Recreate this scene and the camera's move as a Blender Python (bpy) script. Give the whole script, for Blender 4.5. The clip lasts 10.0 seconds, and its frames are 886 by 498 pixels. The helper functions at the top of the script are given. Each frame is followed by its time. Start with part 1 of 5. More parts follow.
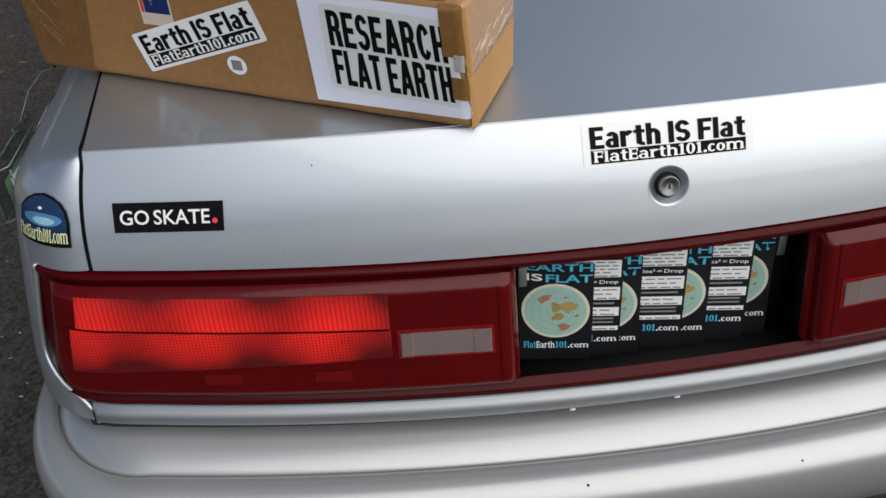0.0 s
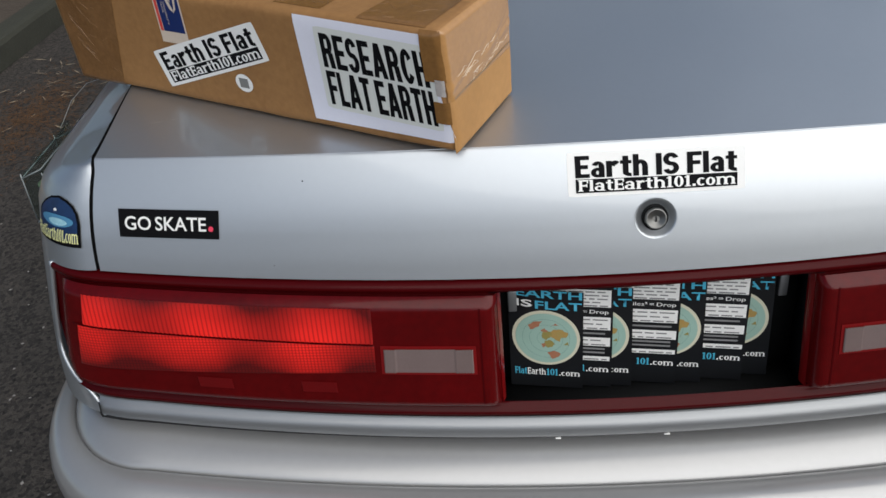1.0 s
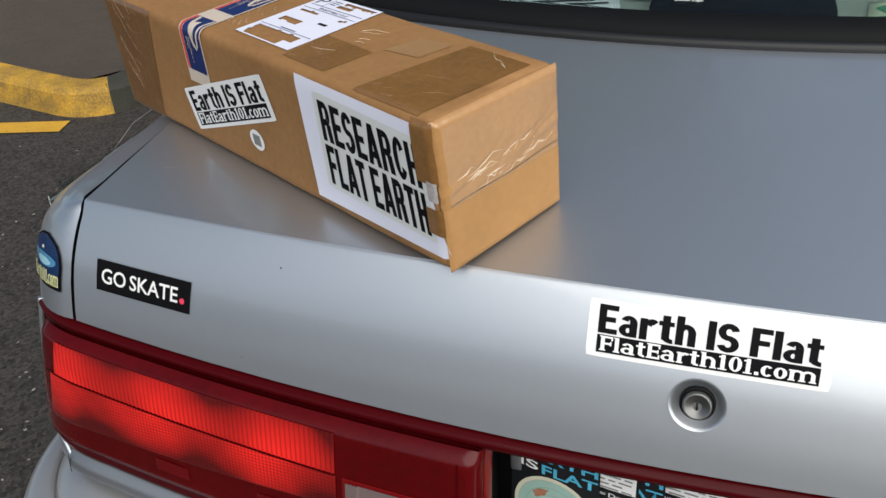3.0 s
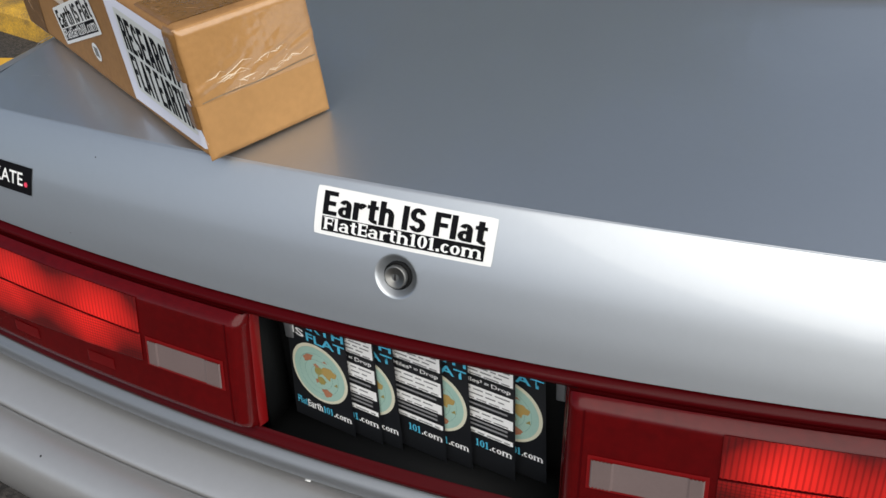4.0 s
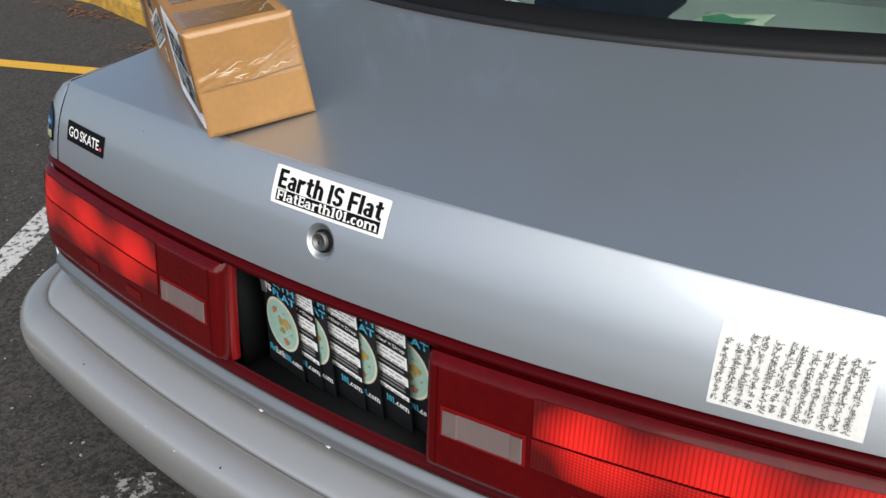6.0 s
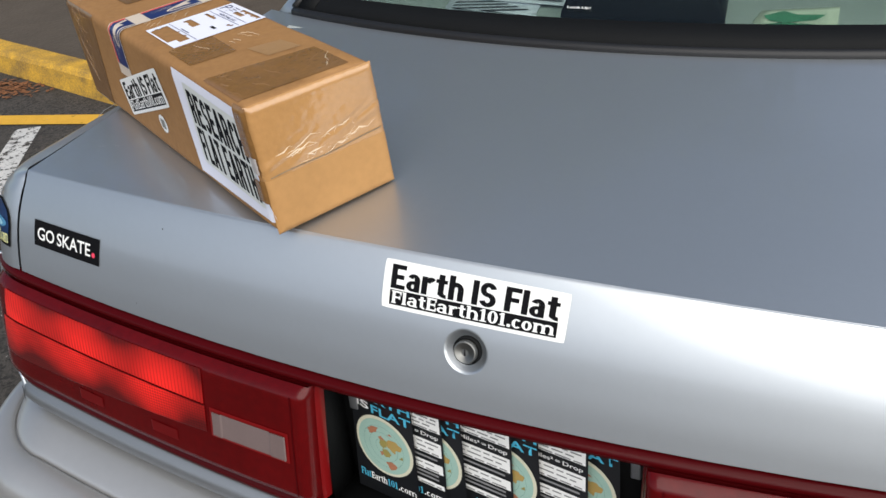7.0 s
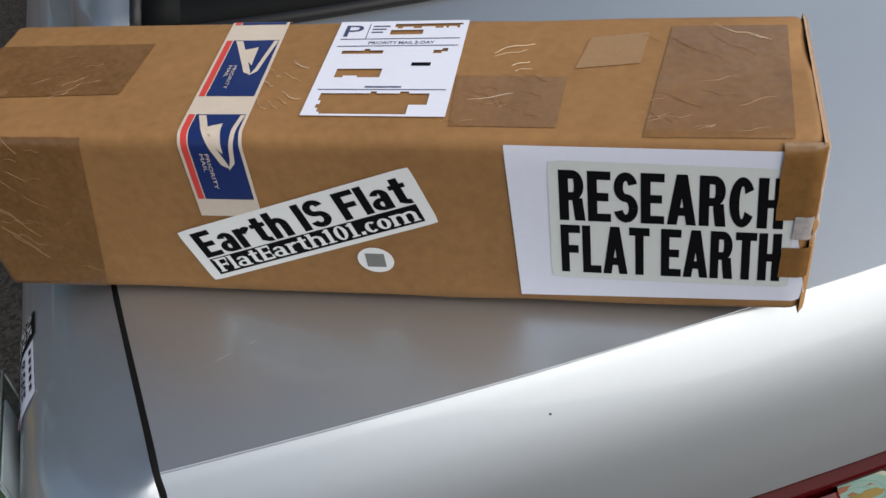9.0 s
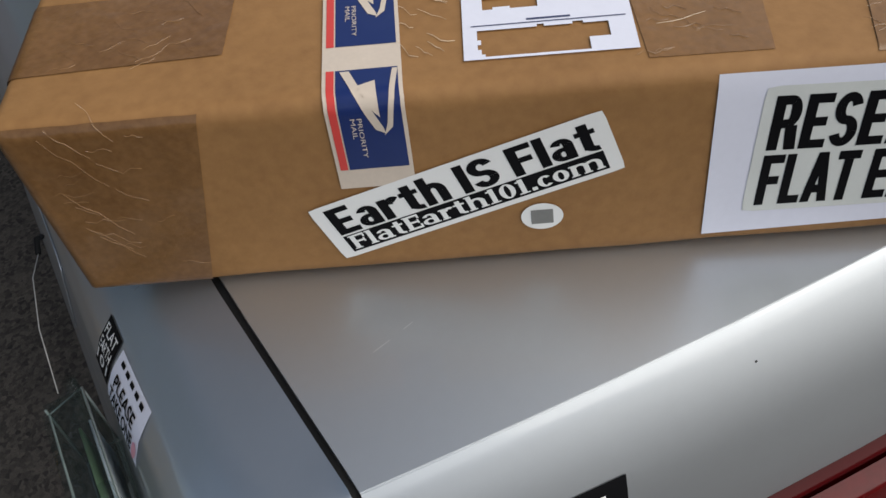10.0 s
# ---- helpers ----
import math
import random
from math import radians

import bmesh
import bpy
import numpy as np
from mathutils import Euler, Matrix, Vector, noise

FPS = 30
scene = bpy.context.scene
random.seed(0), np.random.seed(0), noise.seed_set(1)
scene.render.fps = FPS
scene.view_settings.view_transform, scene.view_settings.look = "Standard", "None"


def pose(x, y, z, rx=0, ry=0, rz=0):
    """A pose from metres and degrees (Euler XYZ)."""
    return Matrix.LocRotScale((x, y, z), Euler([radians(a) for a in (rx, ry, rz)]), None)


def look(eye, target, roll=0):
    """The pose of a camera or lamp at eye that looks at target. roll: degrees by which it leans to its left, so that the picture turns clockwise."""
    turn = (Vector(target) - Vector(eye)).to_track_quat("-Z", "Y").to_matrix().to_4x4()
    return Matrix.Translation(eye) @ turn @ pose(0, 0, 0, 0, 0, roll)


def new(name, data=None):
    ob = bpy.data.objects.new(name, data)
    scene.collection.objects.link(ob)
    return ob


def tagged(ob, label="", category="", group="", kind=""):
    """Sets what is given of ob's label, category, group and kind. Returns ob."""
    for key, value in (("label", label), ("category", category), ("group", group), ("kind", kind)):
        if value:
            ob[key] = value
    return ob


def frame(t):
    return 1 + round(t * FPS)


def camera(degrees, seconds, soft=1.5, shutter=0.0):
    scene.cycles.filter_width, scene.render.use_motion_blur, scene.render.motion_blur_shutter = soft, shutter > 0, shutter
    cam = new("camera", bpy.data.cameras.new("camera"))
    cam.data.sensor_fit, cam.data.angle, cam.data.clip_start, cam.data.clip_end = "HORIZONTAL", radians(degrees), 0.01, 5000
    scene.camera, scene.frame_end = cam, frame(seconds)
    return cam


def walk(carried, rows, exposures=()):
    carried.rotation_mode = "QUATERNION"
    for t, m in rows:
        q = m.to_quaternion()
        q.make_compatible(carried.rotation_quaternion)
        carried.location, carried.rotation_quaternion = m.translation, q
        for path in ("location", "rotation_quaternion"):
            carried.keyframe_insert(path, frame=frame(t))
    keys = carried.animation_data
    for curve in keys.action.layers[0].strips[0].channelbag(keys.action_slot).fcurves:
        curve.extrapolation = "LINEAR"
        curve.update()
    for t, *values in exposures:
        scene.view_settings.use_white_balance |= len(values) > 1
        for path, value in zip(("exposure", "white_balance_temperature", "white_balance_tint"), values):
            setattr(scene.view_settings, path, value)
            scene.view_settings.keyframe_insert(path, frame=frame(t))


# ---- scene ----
cam = camera(52.6, 10.0)
PATH = [
    (0, (-0.404, -1.049, 1.624), (-0.282, 0.584, 0.475), -4.4),
    (0.5, (-0.232, -1.104, 1.628), (-0.301, 0.563, 0.525), -6.2),
    (1, (-0.23, -1.077, 1.622), (-0.34, 0.595, 0.531), -5.7),
    (1.5, (-0.282, -1.012, 1.61), (-0.344, 0.635, 0.479), -5.0),
    (2, (-0.346, -0.923, 1.615), (-0.408, 0.73, 0.489), -5.0),
    (2.2, (-0.334, -0.898, 1.621), (-0.46, 0.769, 0.524), -5.2),
    (3.3, (0.146, -0.733, 1.562), (-0.513, 0.86, 0.549), -3.6),
    (3.5, (0.214, -0.737, 1.558), (-0.414, 0.845, 0.508), -2.9),
    (4, (0.445, -0.813, 1.581), (-0.266, 0.71, 0.497), -3.9),
    (4.5, (0.704, -0.809, 1.585), (-0.179, 0.639, 0.525), -3.6),
    (5, (0.926, -0.809, 1.59), (-0.127, 0.553, 0.571), -3.9),
    (5.2, (0.977, -0.814, 1.583), (-0.103, 0.548, 0.593), -3.8),
    (6.3, (0.862, -0.833, 1.595), (-0.265, 0.527, 0.657), -3.6),
    (6.5, (0.735, -0.833, 1.604), (-0.348, 0.564, 0.668), -3.7),
    (7, (0.401, -0.796, 1.608), (-0.408, 0.738, 0.612), -5.7),
    (7.5, (0.058, -0.638, 1.605), (-0.458, 0.961, 0.52), -7.7),
    (8, (-0.232, -0.556, 1.623), (-0.403, 1.082, 0.488), -8.6),
    (8.5, (-0.538, -0.558, 1.648), (-0.311, 1.036, 0.461), -8.3),
    (9, (-0.684, -0.415, 1.607), (-0.29, 1.095, 0.355), -8.4),
    (9.5, (-0.767, -0.271, 1.6), (-0.349, 1.125, 0.231), -8.4),
    (10, (-0.85, -0.229, 1.605), (-0.311, 1.051, 0.165), -9.6),
]
EXPOSURES = [(0.0, -0.10, 6200, 9), (2.2, -0.10, 6200, 9), (3.4, 0.22, 6350, 9), (4.0, 0.10, 6350, 9), (5.2, 0.12, 6350, 9), (6.4, 0.37, 6300, 9), (7.5, 0.31, 6300, 9), (8.5, 0.16, 6250, 9), (9.3, -0.10, 6400, 9), (10.0, -0.06, 6400, 9)]
walk(cam, [(t, look(eye, target, roll)) for t, eye, target, roll in PATH], EXPOSURES)

# ---- world and light ----
world = bpy.data.worlds.new("sky")
scene.world = world
world.use_nodes = True
wn, wl = world.node_tree.nodes, world.node_tree.links
SUN_EL, SUN_AZ = 40.0, 139.0   # degrees; azimuth clockwise from +y
sky = wn.new("ShaderNodeTexSky")
sky.sky_type = 'NISHITA'
sky.sun_disc = False
sky.sun_elevation, sky.sun_rotation = radians(SUN_EL), radians(SUN_AZ)
sky.air_density, sky.dust_density = 1.0, 0.7
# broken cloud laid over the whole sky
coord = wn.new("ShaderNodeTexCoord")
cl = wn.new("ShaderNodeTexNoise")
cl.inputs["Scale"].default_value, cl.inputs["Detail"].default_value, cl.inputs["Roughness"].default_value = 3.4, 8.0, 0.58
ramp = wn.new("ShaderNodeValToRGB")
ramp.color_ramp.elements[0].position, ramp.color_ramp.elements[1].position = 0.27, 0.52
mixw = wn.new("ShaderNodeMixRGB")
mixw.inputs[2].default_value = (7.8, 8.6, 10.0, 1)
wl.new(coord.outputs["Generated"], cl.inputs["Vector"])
# unseen cloud bank, added to brighten the lid's rear face and the deck
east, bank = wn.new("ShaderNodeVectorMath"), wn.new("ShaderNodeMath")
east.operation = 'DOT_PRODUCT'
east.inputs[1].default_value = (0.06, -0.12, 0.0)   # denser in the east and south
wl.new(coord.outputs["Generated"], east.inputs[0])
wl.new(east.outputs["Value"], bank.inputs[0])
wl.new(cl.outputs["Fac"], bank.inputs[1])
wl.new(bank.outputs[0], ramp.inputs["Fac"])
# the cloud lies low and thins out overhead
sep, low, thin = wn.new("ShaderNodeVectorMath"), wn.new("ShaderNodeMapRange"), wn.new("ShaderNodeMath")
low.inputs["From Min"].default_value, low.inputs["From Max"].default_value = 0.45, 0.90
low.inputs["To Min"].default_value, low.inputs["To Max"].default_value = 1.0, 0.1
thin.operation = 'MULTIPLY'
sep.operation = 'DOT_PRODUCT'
sep.inputs[1].default_value = (-0.85, 0.30, 1.0)   # and is set higher on the east and south sides, for brighter reflections
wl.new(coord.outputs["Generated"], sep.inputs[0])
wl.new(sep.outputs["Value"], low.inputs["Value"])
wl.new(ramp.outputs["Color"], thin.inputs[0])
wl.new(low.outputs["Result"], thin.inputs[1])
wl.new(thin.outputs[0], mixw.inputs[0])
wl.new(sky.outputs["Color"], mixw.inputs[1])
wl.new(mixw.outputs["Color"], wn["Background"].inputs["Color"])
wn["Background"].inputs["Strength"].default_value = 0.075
sun = new("sun", bpy.data.lights.new("sun", "SUN"))
sun.data.energy, sun.data.angle, sun.data.color = 3.5, radians(88), (1.0, 0.92, 0.81)
a, e = radians(SUN_AZ), radians(SUN_EL)
sun.matrix_world = look((0, 0, 0), (-math.sin(a) * math.cos(e), -math.cos(a) * math.cos(e), -math.sin(e)))

# ---- materials ----


def mat(name, color, rough=0.5, metal=0.0, coat=0.0, coat_rough=0.03, vary=0.0, scale=20.0, bump=0.0, bump_scale=200.0, color2=None, trans=0.0, ior=1.45, detail=6.0, spec=0.5):
    """Principled material; vary mixes color with color2 by a two-scale noise, bump is fine relief in metres."""
    m = bpy.data.materials.new(name)
    m.use_nodes = True
    n, l = m.node_tree.nodes, m.node_tree.links
    b = n["Principled BSDF"]
    b.inputs["Base Color"].default_value = (*color, 1)
    b.inputs["Roughness"].default_value, b.inputs["Metallic"].default_value = rough, metal
    b.inputs["Coat Weight"].default_value, b.inputs["Coat Roughness"].default_value = coat, coat_rough
    b.inputs["Transmission Weight"].default_value, b.inputs["IOR"].default_value = trans, ior
    b.inputs["Specular IOR Level"].default_value = spec
    tc = n.new("ShaderNodeTexCoord")
    if vary:
        big, fine = n.new("ShaderNodeTexNoise"), n.new("ShaderNodeTexNoise")
        big.inputs["Scale"].default_value, fine.inputs["Scale"].default_value = scale, scale * 11
        big.inputs["Detail"].default_value = fine.inputs["Detail"].default_value = detail
        mx = n.new("ShaderNodeMath")
        mx.operation = 'MULTIPLY_ADD'
        mx.inputs[1].default_value = 0.5
        half = n.new("ShaderNodeMath")
        half.operation = 'MULTIPLY'
        half.inputs[1].default_value = 0.5
        rp = n.new("ShaderNodeValToRGB")
        rp.color_ramp.elements[0].position, rp.color_ramp.elements[1].position = 0.5 - 0.22, 0.5 + 0.22
        c2 = color2 or tuple(c * 0.6 for c in color)
        k = vary
        rp.color_ramp.elements[0].color = (*[a * (1 - k) + b2 * k for a, b2 in zip(color, c2)], 1)
        rp.color_ramp.elements[1].color = (*color, 1)
        l.new(tc.outputs["Object"], big.inputs["Vector"])
        l.new(tc.outputs["Object"], fine.inputs["Vector"])
        l.new(fine.outputs["Fac"], half.inputs[0])
        l.new(big.outputs["Fac"], mx.inputs[0])
        l.new(half.outputs[0], mx.inputs[2])
        l.new(mx.outputs[0], rp.inputs["Fac"])
        l.new(rp.outputs["Color"], b.inputs["Base Color"])
    if bump:
        nz, bp = n.new("ShaderNodeTexNoise"), n.new("ShaderNodeBump")
        nz.inputs["Scale"].default_value, nz.inputs["Detail"].default_value = bump_scale, 5
        bp.inputs["Distance"].default_value, bp.inputs["Strength"].default_value = bump, 1.0
        l.new(tc.outputs["Object"], nz.inputs["Vector"])
        l.new(nz.outputs["Fac"], bp.inputs["Height"])
        l.new(bp.outputs["Normal"], b.inputs["Normal"])
    return m


PAINT = mat("silver_paint", (0.52, 0.55, 0.578), 0.44, 0.89, 0.65, 0.05, vary=0.08, scale=9)
BUMPER = mat("bumper_plastic_paint", (0.42, 0.42, 0.42), 0.33, 0.55, 0.4, 0.08, vary=0.15, scale=6)
TRIM = mat("satin_silver_trim", (0.30, 0.31, 0.32), 0.45, 0.85, 0.3, 0.12, vary=0.1, scale=15)
DARK = mat("dark_gap", (0.012, 0.012, 0.013), 0.7)
RUBBER = mat("black_rubber", (0.012, 0.012, 0.013), 0.45, vary=0.3, scale=40)
BLACK = mat("black_plastic", (0.007, 0.0075, 0.008), 0.65, vary=0.4, scale=30, bump=0.0003, spec=0.15)
RED_DARK = mat("dark_red_lens", (0.055, 0.0010, 0.002), 0.30, 0.0, 0.08, 0.05, vary=0.4, scale=10, spec=0.1)
RED_MID = mat("red_lens", (0.095, 0.0012, 0.002), 0.25, 0.0, 0.22, 0.02, vary=0.8, scale=7, color2=(0.045, 0.0008, 0.0012), spec=0.2)


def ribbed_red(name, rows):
    """Moulded red lens: fine grooves (and cross grooves), brighter and darker bulb cells; glow and shade painted into
    the base colour.
    """
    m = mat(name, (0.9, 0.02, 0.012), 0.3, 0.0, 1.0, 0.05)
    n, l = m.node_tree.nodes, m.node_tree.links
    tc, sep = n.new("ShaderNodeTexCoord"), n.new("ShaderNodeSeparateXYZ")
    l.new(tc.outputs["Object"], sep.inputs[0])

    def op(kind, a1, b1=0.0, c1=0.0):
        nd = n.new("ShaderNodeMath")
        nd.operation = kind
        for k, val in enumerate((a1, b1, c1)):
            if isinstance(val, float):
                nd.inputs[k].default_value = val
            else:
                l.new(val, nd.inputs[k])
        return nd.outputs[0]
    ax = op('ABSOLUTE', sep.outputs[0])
    # painted glow: a bright bulb cell every 18 cm, brightest along the line between the two rows
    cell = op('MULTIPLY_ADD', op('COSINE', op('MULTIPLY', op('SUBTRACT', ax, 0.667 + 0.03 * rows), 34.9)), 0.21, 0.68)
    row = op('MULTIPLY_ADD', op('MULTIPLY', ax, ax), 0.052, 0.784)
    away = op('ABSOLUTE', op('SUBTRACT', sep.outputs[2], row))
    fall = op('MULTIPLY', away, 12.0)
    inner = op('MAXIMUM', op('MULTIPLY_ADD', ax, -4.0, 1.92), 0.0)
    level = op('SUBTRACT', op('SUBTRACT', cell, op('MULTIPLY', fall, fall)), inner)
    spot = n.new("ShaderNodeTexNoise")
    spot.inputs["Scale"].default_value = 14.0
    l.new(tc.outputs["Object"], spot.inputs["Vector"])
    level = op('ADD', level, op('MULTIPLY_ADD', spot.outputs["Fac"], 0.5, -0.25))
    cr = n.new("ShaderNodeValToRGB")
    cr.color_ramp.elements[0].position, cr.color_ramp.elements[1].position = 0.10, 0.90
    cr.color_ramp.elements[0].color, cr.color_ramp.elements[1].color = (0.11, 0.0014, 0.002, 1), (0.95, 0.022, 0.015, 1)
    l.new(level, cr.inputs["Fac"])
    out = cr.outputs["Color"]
    # the grooves' shade is multiplied into the colour as dark lines
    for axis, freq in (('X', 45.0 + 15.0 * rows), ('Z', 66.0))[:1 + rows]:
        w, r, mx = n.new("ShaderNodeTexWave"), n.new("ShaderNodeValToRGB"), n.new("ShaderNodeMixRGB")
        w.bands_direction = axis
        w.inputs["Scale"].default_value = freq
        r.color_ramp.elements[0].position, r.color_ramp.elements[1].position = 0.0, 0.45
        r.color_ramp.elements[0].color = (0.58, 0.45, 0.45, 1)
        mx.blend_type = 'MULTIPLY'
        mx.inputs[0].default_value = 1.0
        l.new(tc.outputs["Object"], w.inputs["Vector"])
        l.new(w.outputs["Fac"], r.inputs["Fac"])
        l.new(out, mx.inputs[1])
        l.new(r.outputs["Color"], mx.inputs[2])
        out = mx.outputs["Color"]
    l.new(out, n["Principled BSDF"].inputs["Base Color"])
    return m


RED = ribbed_red("red_ribbed_lens_painted_glow", 0)
RED_GRID = ribbed_red("red_prism_lens_painted_glow", 1)
CLEAR = mat("clear_ribbed_lens", (0.17, 0.125, 0.12), 0.3, 0.0, 1.0, 0.05, vary=0.4, scale=30)
CHROME = mat("steel", (0.24, 0.24, 0.23), 0.5, 1.0, vary=0.2, scale=80)
WHITE = mat("white_vinyl", (0.82, 0.82, 0.80), 0.35, vary=0.08, scale=20)
PAPER = mat("white_paper", (0.76, 0.77, 0.87), 0.6, vary=0.1, scale=15, bump=0.0004, bump_scale=60)
INK = mat("black_ink", (0.006, 0.006, 0.007), 0.5, spec=0.06)
CARD = mat("cardboard", (0.335, 0.174, 0.060), 0.7, vary=0.9, scale=9, color2=(0.225, 0.109, 0.035), bump=0.0012, bump_scale=38)
TAPE = mat("clear_packing_tape", (0.265, 0.13, 0.038), 0.25, 0.0, 0.5, 0.08, vary=0.9, scale=14, bump=0.0022, bump_scale=26)
GLASS = mat("window_glass", (0.34, 0.43, 0.41), 0.0, trans=1.0, ior=1.45)
ASPHALT = mat("asphalt", (0.043, 0.039, 0.035), 0.85, vary=0.9, scale=9, color2=(0.020, 0.019, 0.018), bump=0.004, bump_scale=150)
_n, _l = ASPHALT.node_tree.nodes, ASPHALT.node_tree.links
_v, _r, _m, _t = _n.new("ShaderNodeTexVoronoi"), _n.new("ShaderNodeValToRGB"), _n.new("ShaderNodeMixRGB"), _n.new("ShaderNodeTexCoord")
_v.inputs["Scale"].default_value = 95
_r.color_ramp.elements[0].position, _r.color_ramp.elements[1].position = 0.05, 0.75
_r.color_ramp.elements[0].color, _r.color_ramp.elements[1].color = (0.35, 0.35, 0.35, 1), (2.0, 1.9, 1.8, 1)
_m.blend_type, _m.inputs[0].default_value = 'MULTIPLY', 1.0
_l.new(_t.outputs["Object"], _v.inputs["Vector"])
_l.new(_v.outputs["Color"], _r.inputs["Fac"])
_l.new(_n["Principled BSDF"].inputs["Base Color"].links[0].from_socket, _m.inputs[1])
_l.new(_r.outputs["Color"], _m.inputs[2])
_l.new(_m.outputs["Color"], _n["Principled BSDF"].inputs["Base Color"])


def part(name, bm, material, parent, label="", smooth=True):
    me = bpy.data.meshes.new(name)
    bm.to_mesh(me)
    bm.free()
    for p in me.polygons:
        p.use_smooth = smooth
    return link(name, me, material, parent, label)


def link(name, me, material, parent, label=""):
    if material and not me.materials:
        me.materials.append(material)
    ob = new(name, me)
    if parent:
        ob.parent = parent
        inv = parent.matrix_basis.inverted()
        if parent.parent:
            inv = inv @ parent.matrix_parent_inverse.inverted() @ parent.parent.matrix_basis.inverted()
        ob.matrix_parent_inverse = inv
    if label:
        ob["label"] = label
    return ob


def thing(name, at, label, category, group="", kind=""):
    ob = new(name)
    ob.empty_display_size = 0.05
    ob.matrix_basis = Matrix.Translation(at)
    return tagged(ob, label, category, group, kind)


def sheet(fn, nu, nv, thick=0.0):
    """Grid fn(i/nu, j/nv) -> point. With thick the sheet gets a back, off along fn's averaged normal, and closed rims."""
    bm = bmesh.new()
    g = [[bm.verts.new(fn(i / nu, j / nv)) for j in range(nv + 1)] for i in range(nu + 1)]
    fs = [bm.faces.new((g[i][j], g[i + 1][j], g[i + 1][j + 1], g[i][j + 1])) for i in range(nu) for j in range(nv)]
    if thick:
        bm.normal_update()
        bmesh.ops.solidify(bm, geom=fs, thickness=thick)
    bm.normal_update()
    return bm


def lerp(t, xs, ys):
    return float(np.interp(t, xs, ys))


def block(corners8, bevel=0.0, seg=2):
    """Hexahedron from 8 corners: bottom loop of 4, then top loop of 4."""
    bm = bmesh.new()
    v = [bm.verts.new(c) for c in corners8]
    for f in ((3, 2, 1, 0), (4, 5, 6, 7), (0, 1, 5, 4), (1, 2, 6, 5), (2, 3, 7, 6), (3, 0, 4, 7)):
        bm.faces.new([v[i] for i in f])
    if bevel:
        bmesh.ops.bevel(bm, geom=bm.edges[:], offset=bevel, segments=seg, affect='EDGES', profile=0.5)
    bmesh.ops.recalc_face_normals(bm, faces=bm.faces[:])
    return bm


def box(x0, x1, y0, y1, z0, z1, bevel=0.0, seg=2):
    return block([(x0, y0, z0), (x1, y0, z0), (x1, y1, z0), (x0, y1, z0), (x0, y0, z1), (x1, y0, z1), (x1, y1, z1), (x0, y1, z1)], bevel, seg)


def tube(pts, r, seg=8, closed=False):
    """Round bar along a polyline."""
    bm = bmesh.new()
    pts = [Vector(p) for p in pts]
    rings = []
    for i, p in enumerate(pts):
        d = (pts[min(i + 1, len(pts) - 1)] - pts[max(i - 1, 0)]).normalized()
        q = d.to_track_quat('Z', 'Y')
        rr = r(i / (len(pts) - 1)) if callable(r) else r
        rings.append([bm.verts.new(p + q @ Vector((rr * math.cos(k * 2 * math.pi / seg), rr * math.sin(k * 2 * math.pi / seg), 0))) for k in range(seg)])
    for a1, b1 in zip(rings, rings[1:]):
        for k in range(seg):
            bm.faces.new((a1[k], a1[(k + 1) % seg], b1[(k + 1) % seg], b1[k]))
    bm.faces.new(rings[0][::-1])
    bm.faces.new(rings[-1])
    return bm


# ---- the car's surfaces: x across, y ahead, z up ----
ZP = [0.55, 0.64, 0.70, 0.78, 0.846, 0.872, 0.91, 0.95, 0.97, 0.987, 1.0, 1.015, 1.03, 1.042, 1.050]
YP = [-0.068, -0.060, -0.052, -0.040, -0.029, -0.022, -0.014, -0.003, 0.003, 0.0095, 0.0155, 0.023, 0.0315, 0.039, 0.0450]
GAP = 0.822


def rear_y(x, z):
    return 0.07 * x * x + lerp(z, ZP, YP)


CREASE_Z, CREASE_Y = 1.050, 0.045


def crease_drop(x):
    """How far the lid's sharp rear edge lies below its nominal height."""
    return 0.0005 + 0.0135 * x + 0.007 * x * x


def deck_z(x, y):
    d = y - CREASE_Y - 0.07 * x * x
    far = 1.0554 + 0.085 * d - 0.012 * x * x
    fade = max(0.0, 1 - max(0.0, d) / 0.50) ** 2
    return far + (CREASE_Z - crease_drop(x) - 1.0554 + 0.012 * x * x) * fade


def deck_low(x):
    return 0.872 + 0.04 * x * x


def lamp_low(x):
    return 0.637 + 0.055 * x * x


def trim_low(x):
    return 0.596 + 0.06 * x * x


def window_y(x):
    return 0.67 + 0.23 * x * x


def gap_shift(p):
    """The lid gap draws in where it turns over the crease."""
    fz = min(1.0, max(0.0, (p.z - 0.90) / 0.14)) ** 2
    fy = min(1.0, max(0.0, 1 - (p.y - 0.10) / 0.26))
    a = abs(p.x)
    fx = min(1.0, max(0.0, (a - 0.5) / 0.32)) if a < GAP else max(0.0, 1 - (a - 0.828) / 0.09)
    p.x -= math.copysign(0.0165 * fz * fy * min(1.0, fx), p.x)
    return p


def lid_point(x, s):
    """s 0..1 up the rear face and over the crease, 1..2 forward over the deck to the window."""
    if s <= 1:
        z = deck_low(x) + (CREASE_Z - deck_low(x)) * s
        worn = 0.0006 if s == 1 else 0.0
        return gap_shift(Vector((x, rear_y(x, z) + worn, z - crease_drop(x) * s * s - worn)))
    y0 = 0.07 * x * x + CREASE_Y
    y = y0 + (window_y(x) - y0) * (s - 1)
    return gap_shift(Vector((x, y, deck_z(x, y))))


car = thing("car", (0, 2.4, 0), "silver four-door sedan with red full-width tail lamps, parked on asphalt", "car")


